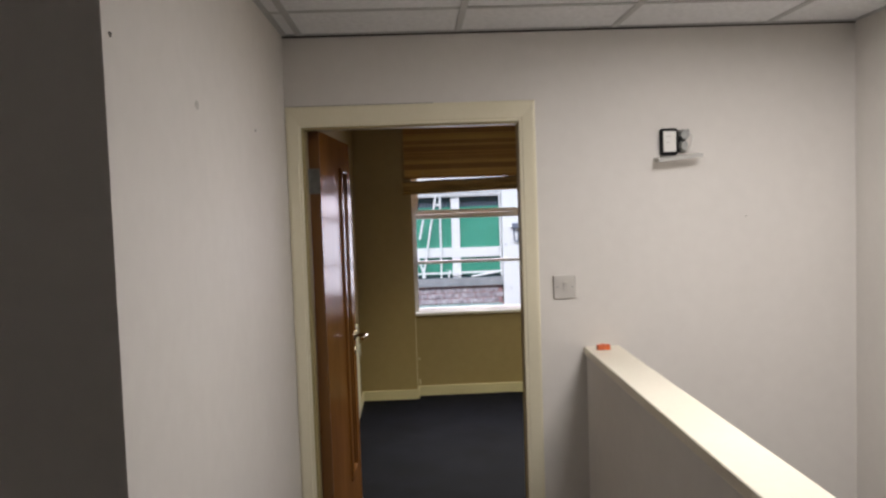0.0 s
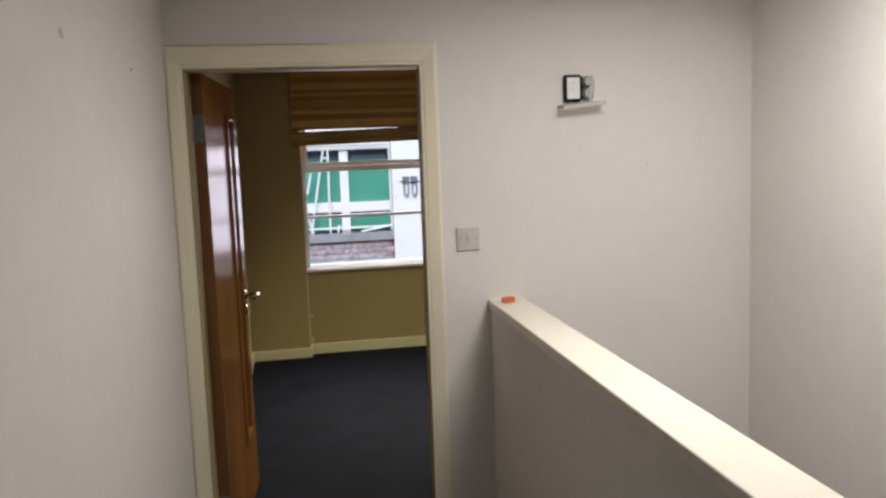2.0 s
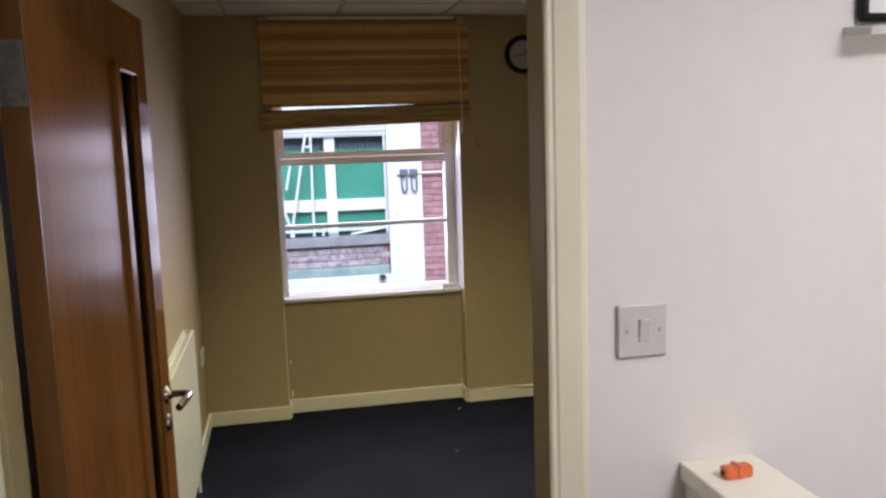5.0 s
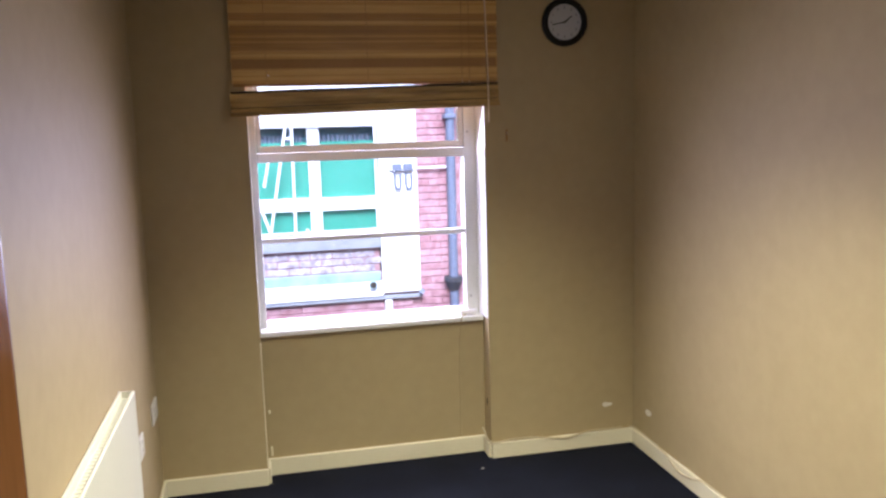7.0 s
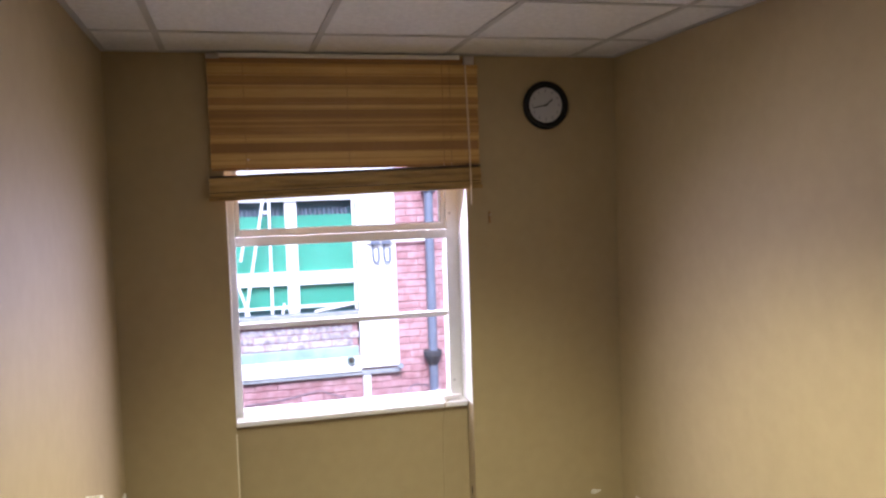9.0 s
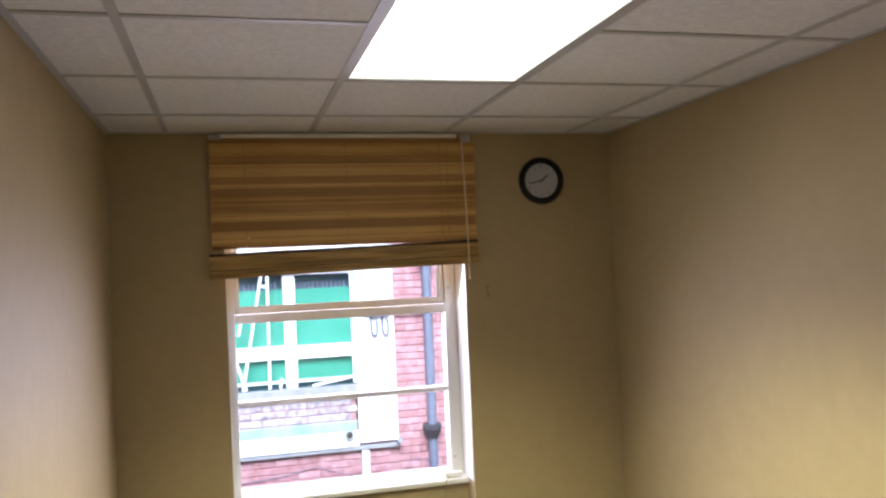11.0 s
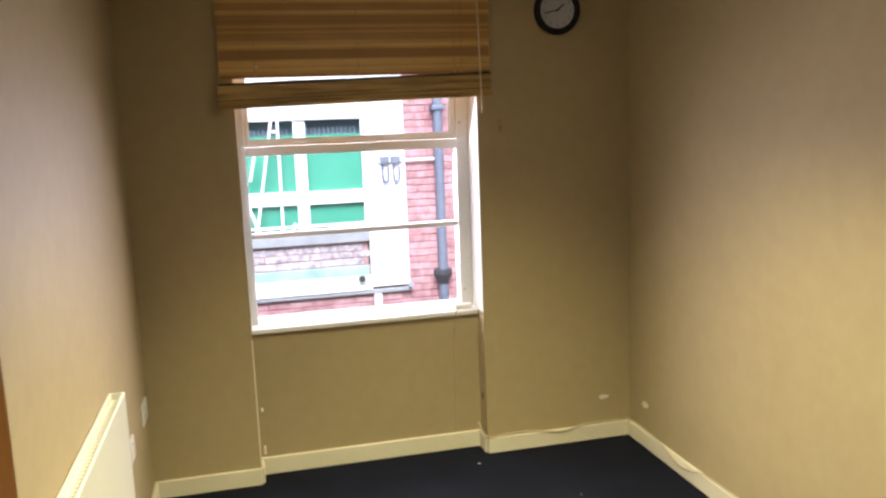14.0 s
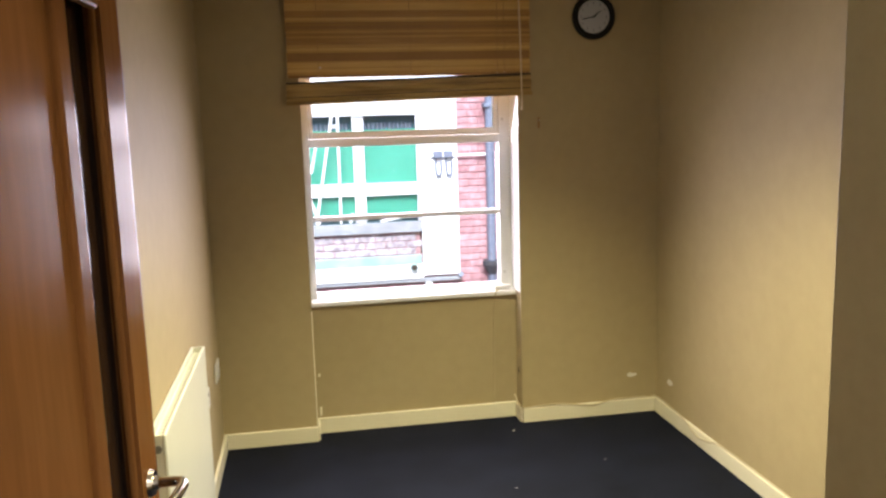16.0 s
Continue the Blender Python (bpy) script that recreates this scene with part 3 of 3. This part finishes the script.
handle = part("door_handle", tube(smooth_path([(HX, -0.004, HZ), (HX, -0.048, HZ), (HX - 0.010, -0.060, HZ), (HX - 0.03, -0.062, HZ + 0.001), (HX - 0.075, -0.060, HZ + 0.002), (HX - 0.115, -0.054, HZ - 0.002)]), 0.0095, 14), M_BRASS, door, "shiny nickel lever handle")
part("rose", add_cyl(cyl((HX, -0.0005, HZ), (HX, -0.009, HZ), 0.026, 0.022, 28), (HX, -0.009, HZ), (HX, -0.016, HZ), 0.014, 0.012, 20), M_BRASS, handle)
part("escutcheon", cyl((HX, -0.0005, HZ - 0.075), (HX, -0.007, HZ - 0.075), 0.024, 0.021, 28), M_BRASS, door, "round keyhole cover")
part("keyhole", box(HX - 0.003, HX + 0.003, -0.0078, -0.006, HZ - 0.085, HZ - 0.066), M_DARK, door)
part("latch_plate", box(DL + 0.0052, DL + 0.007, 0.01, 0.034, HZ - 0.1, HZ + 0.06), M_STEEL, door, "steel latch plate")

# ---- radiator ----
rad = thing("radiator", "cream enamelled panel radiator with slotted top grille", "radiator", (XL, 2.115, 0.14))
RX0, RX1, RY0, RY1, RZ0, RZ1 = 0.003, 0.055, -0.44, 0.49, 0.0, 0.648
part("front_panel", box(RX1 - 0.012, RX1, RY0, RY1, RZ0, RZ1, bevel=0.005), M_RAD, rad)
part("back_panel", box(RX0, RX0 + 0.010, RY0, RY1, RZ0, RZ1, bevel=0.004), M_RAD, rad)
part("side_cover", box(RX0 + 0.010, RX1 - 0.012, RY0 + 0.002, RY0 + 0.008, RZ0 + 0.01, RZ1 - 0.002), M_RAD, rad)
part("side_cover", box(RX0 + 0.010, RX1 - 0.012, RY1 - 0.008, RY1 - 0.002, RZ0 + 0.01, RZ1 - 0.002), M_RAD, rad)
gr = part("top_grille", box(RX0 + 0.010, RX1 - 0.012, RY0 + 0.008, RY1 - 0.008, RZ1 - 0.030, RZ1 - 0.024), M_RAD, rad)
for k in range(36):
    y = RY0 + 0.03 + 0.0255 * k
    part("slot", box(RX0 + 0.016, RX1 - 0.018, y, y + 0.009, RZ1 - 0.0242, RZ1 - 0.0236), M_RADSLOT, gr)
part("plug", cyl((0.032, RY0 + 0.002, RZ1 - 0.04), (0.032, RY0 - 0.006, RZ1 - 0.04), 0.011, n=14), M_HINGE, rad, "dull metal end plug")
part("wall_bracket", box(0.0, RX0, RY0 + 0.12, RY0 + 0.15, 0.05, 0.6), M_RAD, rad)
part("wall_bracket", box(0.0, RX0, RY1 - 0.15, RY1 - 0.12, 0.05, 0.6), M_RAD, rad)
part("pipe", cyl((0.032, RY1 - 0.03, -0.14), (0.032, RY1 - 0.03, 0.02), 0.0075, n=12), M_RAD, rad)
part("pipe", cyl((0.032, RY0 + 0.03, -0.14), (0.032, RY0 + 0.03, 0.02), 0.0075, n=12), M_RAD, rad)


def socket_plate(y, z, w, h, label):
    s = thing("wall_socket", label, "socket", (XL, y, z), "sockets on the office wall")
    part("plate", box(0, 0.009, -w / 2, w / 2, -h / 2, h / 2, bevel=0.003), M_PLASTIC, s)
    part("rocker", box(0.009, 0.013, -0.008, 0.008, 0.012, 0.030, bevel=0.001), M_PLASTIC, s)
    for dy in (-0.011, 0.011):
        part("pin_hole", box(0.0088, 0.0094, dy - 0.002, dy + 0.002, -0.018, -0.010), M_DARK, s)


socket_plate(3.365, 0.46, 0.146, 0.088, "white double socket plate on the beige wall")
socket_plate(2.96, 0.455, 0.086, 0.088, "white single socket plate beside the radiator")

# ---- light switch ----
sw = thing("light_switch", "white square single light switch on the white wall", "switch", (0.6215, 0, 1.291))
part("plate", box(-0.045, 0.045, -0.009, 0, -0.046, 0.046, bevel=0.003), M_SWITCH, sw)
bm = box(-0.007, 0.012, -0.0125, -0.008, -0.020, 0.020, bevel=0.001)
bmesh.ops.rotate(bm, verts=bm.verts, cent=(0.003, -0.009, 0), matrix=Matrix.Rotation(radians(6), 3, "X"))
part("rocker", bm, M_SWITCH, sw)
part("rocker_gap", box(-0.0085, -0.0073, -0.0094, -0.0088, -0.010, 0.020), M_GREYPL, sw)
for x in (-0.030, 0.030):
    part("screw", cyl((x, -0.0088, 0), (x, -0.0098, 0), 0.0036, n=12), M_GREYPL, sw)

# ---- opened emergency light ----
em = thing("emergency_light", "opened black emergency light unit with loose white cover", "emergency light", (1.073, 0, 1.801))
part("tray", box(-0.058, 0.013, -0.024, 0, 0.000, 0.106, bevel=0.011, seg=3), M_BLACK, em, "black rounded plastic tray")
part("label_plate", box(-0.048, 0.003, -0.0265, -0.0235, 0.013, 0.094, bevel=0.001), M_PLASTIC, em, "white label plate")
for z0, x1 in ((0.072, -0.016), (0.048, -0.022)):
    part("text_bar", box(-0.038, x1, -0.0270, -0.0264, z0, z0 + 0.003), M_SWITCH, em)
part("backplate", box(0.0, 0.046, -0.010, 0, 0.010, 0.098, bevel=0.002), M_BLACK, em)
for cx, cz, w, h in ((0.036, 0.078, 0.040, 0.044), (0.034, 0.034, 0.034, 0.046)):
    bm = bmesh.new()
    bmesh.ops.create_cone(bm, cap_ends=True, segments=7, radius1=0.56, radius2=0.42, depth=1, matrix=Matrix.Translation((cx, -0.022, cz)) @ Matrix.Diagonal((w, 0.030, h, 1)) @ Matrix.Rotation(radians(90), 4, "X"))
    bmesh.ops.bevel(bm, geom=list(bm.edges), offset=0.002, segments=1, affect="EDGES")
    part("lamp_holder", bm, M_GREYPL, em, "grey faceted lamp holder")
part("clip", box(0.048, 0.060, -0.020, -0.002, 0.072, 0.100, bevel=0.003), M_GREYPL, em)
bm = box(-0.080, 0.094, -0.072, -0.001, -0.007, -0.002, bevel=0.002)
add_box(bm, -0.080, 0.094, -0.072, -0.069, -0.017, -0.006, bevel=0.001)
add_box(bm, -0.080, -0.077, -0.069, -0.004, -0.017, -0.006, bevel=0.001)
for v in bm.verts:
    v.co.z += 0.09 * v.co.x + 0.10 * (v.co.y + 0.02)
part("cover", bm, M_COVER, em, "translucent white cover hanging open below")
part("wire", tube(smooth_path([(0.052, -0.010, 0.09), (0.068, -0.030, 0.07), (0.060, -0.030, 0.03), (0.05, -0.03, 0.002)]), 0.0022, 6), M_PLASTIC, em)

# ---- orange plug on the cap ----
op = thing("orange_wall_plug", "small orange-red plastic piece lying on the cream cap", "plastic piece", (0.754, -0.086, 1.046))
part("body", box(-0.026, 0.026, -0.011, 0.011, 0, 0.021, bevel=0.004), M_ORANGE, op)
part("rib", box(-0.004, 0.004, -0.0125, 0.0125, 0.001, 0.023, bevel=0.001), M_ORANGE, op)
part("hole", cyl((-0.0255, 0, 0.011), (-0.0268, 0, 0.011), 0.005, n=12), M_DARK, op)
op.rotation_euler = (0, 0, radians(4))

# ---- marks on walls ----
def mark(name, label, m, w, h, depth, mat, seed):
    ob = tagged(part(name, blob(0, 0, w, h, depth, seed), mat), label, "wall mark")
    ob.matrix_world = m
    return ob


mark("plaster_chip", "chipped patch of bare white plaster", pose(1.717, YB, 0.215), 0.058, 0.028, 0.0015, M_PLASTER, 2)
mark("plaster_chip", "chipped patch of bare white plaster", pose(XR, 3.348, 0.209, 0, 0, -90), 0.075, 0.034, 0.0015, M_PLASTER, 5)
mark("nail_hole", "small dark nail hole in the white wall", pose(XL, -1.844, 1.943, 0, 0, 90), 0.016, 0.011, 0.001, M_DARK, 1)
mark("scuff", "faint grey scuff on the white wall", pose(XL, -1.318, 1.890, 0, 0, 90), 0.045, 0.024, 0.0006, M_SMUDGE, 3)
mark("nail_hole", "small dark nail hole in the white wall", pose(XL, -0.625, 1.890, 0, 0, 90), 0.016, 0.010, 0.001, M_DARK, 7)
mark("nail_hole", "tiny filled hole in the white wall", pose(1.363, 0, 1.548), 0.010, 0.010, 0.001, M_SMUDGE, 9)
mark("cable_hole", "dark torn hole in the recess reveal", pose(RR, 3.58, 0.275, 0, 0, -90), 0.02, 0.055, 0.001, M_DARK, 12)
mark("nail_hole", "small dark nail hole in the beige wall", pose(XR, 1.55, 1.95, 0, 0, -90), 0.012, 0.010, 0.001, M_DARK, 14)
setting("trim_corner_bead", box(RL - 0.003, RL + 0.003, YB - 0.003, YB + 0.004, 0.083, SILL - 0.028, bevel=0.0015), M_CREAM, "pale painted bead down the recess corner", "trim")
hook = thing("picture_hook", "small rusty picture hook in the beige wall", "hook", (1.205, YB, 1.597))
part("plate", box(-0.005, 0.005, -0.003, 0, -0.028, 0.028, bevel=0.001), M_THREAD, hook)
part("pin", cyl((0, -0.002, 0.010), (0.002, -0.014, 0.014), 0.0022, n=8), M_STEEL, hook)
for z, h in ((0.318, 0.016), (0.120, 0.045)):
    pn = thing("cable_clip", "small cream painted cable clip in the recess corner", "clip", (0.030, YR, z))
    part("body", box(-0.006, 0.006, -0.009, 0, -h / 2, h / 2, bevel=0.002), M_CREAM, pn)

# ---- cables ----
tagged(part("cable", tube(smooth_path([(RR - 0.02, YR - 0.02, 0.13), (RR - 0.006, YB - 0.012, 0.088), (1.19, YB - 0.007, 0.088), (1.30, YB - 0.008, 0.089), (1.40, YB - 0.018, 0.079),
                                             (1.49, YB - 0.020, 0.068), (1.56, YB - 0.018, 0.082), (1.63, YB - 0.008, 0.088), (1.75, YB - 0.006, 0.086), (XR - 0.012, YB - 0.012, 0.085),
                                             (XR - 0.009, 3.30, 0.085), (XR - 0.012, 3.15, 0.078), (XR - 0.020, 3.05, 0.058), (XR - 0.020, 2.98, 0.048), (XR - 0.019, 2.88, 0.066),
                                             (XR - 0.010, 2.76, 0.083), (XR - 0.008, 2.2, 0.085), (XR - 0.008, 1.2, 0.085)], 6), 0.0042, 8), M_CABLE),
            "thin cream cable sagging along the skirting top", "cable")
tagged(part("cable", tube(smooth_path([(1.01, 3.628, 0.716), (0.985, 3.599, 0.712), (0.978, 3.599, 0.66), (0.975, 3.6225, 0.56), (0.973, 3.6225, 0.3), (0.970, 3.6225, 0.11), (0.985, 3.616, 0.090)], 6), 0.0026, 6), M_BEIGE),
            "thin beige cable running down from the sill", "cable")
lint = tagged(part("paper_scrap", blob(0, 0, 0.018, 0.012, 0.003, 8), M_PLASTER), "tiny white paper scrap on the carpet", "scrap")
lint.matrix_world = pose(1.02, 3.40, 0.003, -90, 0, 20)
for k, (x, y) in enumerate(((0.86, 2.75), (1.35, 2.95))):
    s = tagged(part("lint", blob(0, 0, 0.010, 0.005, 0.002, 20 + k), M_SMUDGE), "tiny speck of pale lint on the carpet", "lint", "lint specks")
    s.matrix_world = pose(x, y, 0.001, -90, 0, 40 * k)

# ---- opposite building ----
YF = 8.2
setting("ground", box(-60, 60, 3.95, 120, -3.2, -3.0), M_GROUND, "asphalt yard between the buildings", "ground")
bld = thing("opposite_building", "red brick building across the yard with a green-panelled window", "building", (0, YF, -3))


def fac(x0, x1, y0, y1, z0, z1):
    """Facade box: y counted outward from the brick face."""
    return (x0, x1, -y1, -y0, z0 + 3, z1 + 3)


wall = part("wall", boxes(fac(-6, -0.8, -0.4, 0, -3, 7), fac(1.26, 8, -0.4, 0, -3, 7), fac(-0.8, 1.26, -0.4, 0, -3, 0.5), fac(-0.8, 1.26, -0.4, 0, 1.84, 7)), M_MORTAR, bld, "brickwork bedded in grey mortar")
part("pillar", box(*fac(1.255, 1.662, 0.0, 0.05, -0.045, 6.0), bevel=0.004), M_RENDER, bld, "white painted pier")
part("downstand", box(*fac(1.272, 1.350, 0.0, 0.06, -2.99, -0.12), bevel=0.003), M_RENDER, bld, "white painted post")
part("lintel", box(*fac(-0.8, 1.255, 0.0, 0.012, 1.80, 2.2), bevel=0.003), M_RENDER, bld, "white painted lintel")
wf = part("window_frame", boxes(fac(-0.8, 1.255, -0.07, 0.002, 1.705, 1.80), fac(0.545, 0.662, -0.09, -0.02, 0.56, 1.80), fac(-0.8, 0.545, -0.08, -0.025, 0.855, 0.99),
                                fac(0.662, 1.235, -0.08, -0.025, 0.85, 0.982), fac(1.235, 1.255, -0.09, -0.02, 0.56, 1.80)), M_RENDER, bld, "white window frame")
for x0, x1 in ((-0.8, 0.545), (0.662, 1.235)):
    part("green_pane", box(*fac(x0, x1, -0.10, -0.085, 0.985, 1.56)), M_GREEN, wf, "green panel behind glass")
    part("green_pane", box(*fac(x0, x1, -0.10, -0.085, 0.60, 0.855)), M_GREEN, wf, "green panel behind glass")
    part("dark_pane", box(*fac(x0, x1, -0.16, -0.131, 1.55, 1.80)), M_TEAL, wf, "dark corrugated strip")
    part("dark_pane", box(*fac(x0, x1, -0.16, -0.131, 0.50, 0.61)), M_TEAL, wf, "dark gap below the panels")
    for k in range(int((x1 - x0) / 0.045)):
        part("corrugation", cyl((x0 + 0.045 * k + 0.02, 0.128, 4.56), (x0 + 0.045 * k + 0.02, 0.128, 4.63), 0.017, n=8), M_PIPE, wf)
rail = part("railing", box(*fac(-0.8, 1.24, 0.04, 0.055, 0.625, 0.652)), M_RENDER, bld, "white steel railing")
part("rail", box(*fac(-0.8, 1.255, 0.04, 0.05, 1.752, 1.765)), M_STONE, rail)
part("rail", cyl((1.222, -0.05, 4.72), (1.222, -0.05, 3.58), 0.009, n=8), M_RENDER, rail)
for a, b in (((0.335, 1.745), (0.118, 0.575)), ((0.39, 1.73), (0.378, 0.575)), ((0.15, 1.40), (0.09, 1.12)), ((0.06, 0.86), (0.15, 0.575)), ((0.80, 0.575), (1.235, 0.645)), ((0.50, 0.68), (0.48, 0.575)), ((0.33, 1.60), (0.40, 1.60))):
    part("strut", cyl((a[0], -0.05, a[1] + 3), (b[0], -0.05, b[1] + 3), 0.015, n=8), M_RENDER, rail)
part("ledge", box(*fac(-0.8, 1.252, 0, 0.06, 0.445, 0.56), bevel=0.006), M_STONE, bld, "grey stone window ledge")
part("shelf", box(*fac(-0.8, 1.255, 0.0, 0.08, -0.072, 0.085), bevel=0.01), M_RENDER, bld, "white painted front of the ledge")
part("flashing", box(*fac(-0.8, 1.235, 0.0, 0.055, 0.085, 0.19), bevel=0.008), M_SHELF, bld, "pale green lead flashing")
part("shelf_edge", box(*fac(-0.8, 1.67, 0.0, 0.065, -0.112, -0.073), bevel=0.006), M_STONE, bld, "dark weathered string course")
part("overflow_pipe", add_cyl(cyl((1.144, 0, 3.061), (1.144, -0.12, 3.061), 0.042, n=20), (1.144, -0.02, 3.061), (1.25, -0.02, 3.061), 0.024, n=12), M_SHELF, bld)
part("pipe_mouth", cyl((1.144, -0.12, 3.061), (1.144, -0.123, 3.061), 0.032, n=20), M_DARK, bld)
dp = part("drainpipe", cyl((2.02, -0.07, 0), (2.02, -0.07, 9), 0.047, n=20), M_PIPE, bld, "blue-grey drainpipe")
part("collar", add_cyl(cyl((2.015, -0.072, 3.04), (2.015, -0.072, 3.088), 0.098, n=16), (2.015, -0.072, 2.94), (2.015, -0.072, 3.04), 0.055, 0.095, 16), M_HOPPER, dp, "dark tapered pipe hopper")
part("collar", box(*fac(1.95, 2.09, 0.0, 0.13, 1.76, 1.81), bevel=0.008), M_PIPE, dp)
part("gap", box(*fac(1.236, 1.254, 0.0, 0.010, 0.20, 0.44)), M_DARK, bld, "dark open joint beside the pier")
for x, z in ((1.352, 0.79), (1.30, 1.02), (1.36, 0.40)):
    part("fixing", cyl((x, -0.05, z + 3), (x, -0.056, z + 3), 0.012, n=10), M_PIPE, bld)
part("knob", cyl((1.66, -0.05, 2.93), (1.66, -0.11, 2.96), 0.022, 0.030, 12), M_PIPE, bld, "grey pipe stub at the foot of the pier")
part("vent_box", box(*fac(2.188, 2.24, 0.0, 0.04, 0.955, 1.036), bevel=0.003), M_DARK, bld, "small dark vent box")
for x in (1.42, 1.535):
    part("hanger", tube(smooth_path([(x, -0.07, 4.27), (x, -0.075, 4.11), (x + 0.015, -0.08, 4.052), (x + 0.045, -0.08, 4.052), (x + 0.058, -0.075, 4.11), (x + 0.058, -0.07, 4.2)]), 0.011, 8), M_PIPE, bld, "hooked conduit end")
    part("junction", box(*fac(x - 0.025, x + 0.07, 0.05, 0.1, 1.235, 1.31), bevel=0.004), M_PIPE, bld)
part("conduit", cyl((1.36, -0.07, 4.258), (1.98, -0.05, 4.258), 0.012, n=8), M_RENDER, bld)
part("loose_wire", tube(smooth_path([(0.06, -0.02, 2.66), (0.5, -0.025, 2.70), (0.8, -0.025, 2.75), (0.95, -0.025, 2.70), (1.25, -0.025, 2.62), (1.65, -0.025, 2.62), (1.82, -0.025, 2.73), (1.98, -0.025, 2.70)]), 0.0035, 6), M_PIPE, bld)

# bricks in view, each its own piece
bme = bmesh.new()
add_box(bme, -0.1075, 0.1075, -0.012, 0.03, -0.0325, 0.0325, bevel=0.004, seg=1)
me_a = bpy.data.meshes.new("brick")
bme.to_mesh(me_a)
bme.free()
me_b = me_a.copy()
me_a.materials.append(M_BRICK)
me_b.materials.append(M_WASHED)
rnd = random.Random(5)


def bricks(x0, x1, z0, z1, me):
    z = z0 + 0.0375
    while z < z1:
        x = x0 + 0.112 - (0.1125 if int(round(z / 0.075)) % 2 else 0)
        while x < x1:
            a, b = max(x - 0.1075, x0), min(x + 0.1075, x1)
            if b - a > 0.03:
                ob = new("brick", me)
                ob.parent = wall
                ob.location = ((a + b) / 2, rnd.uniform(-0.003, 0.003), z + 3)
                ob.scale = ((b - a) / 0.215, 1, 1)
            x += 0.225
        z += 0.075


bricks(1.67, 2.62, -0.51, 2.04, me_a)
bricks(-0.05, 1.25, 0.195, 0.44, me_b)
bricks(-0.05, 1.268, -0.51, -0.12, me_a)
bricks(1.354, 1.67, -0.51, -0.12, me_a)
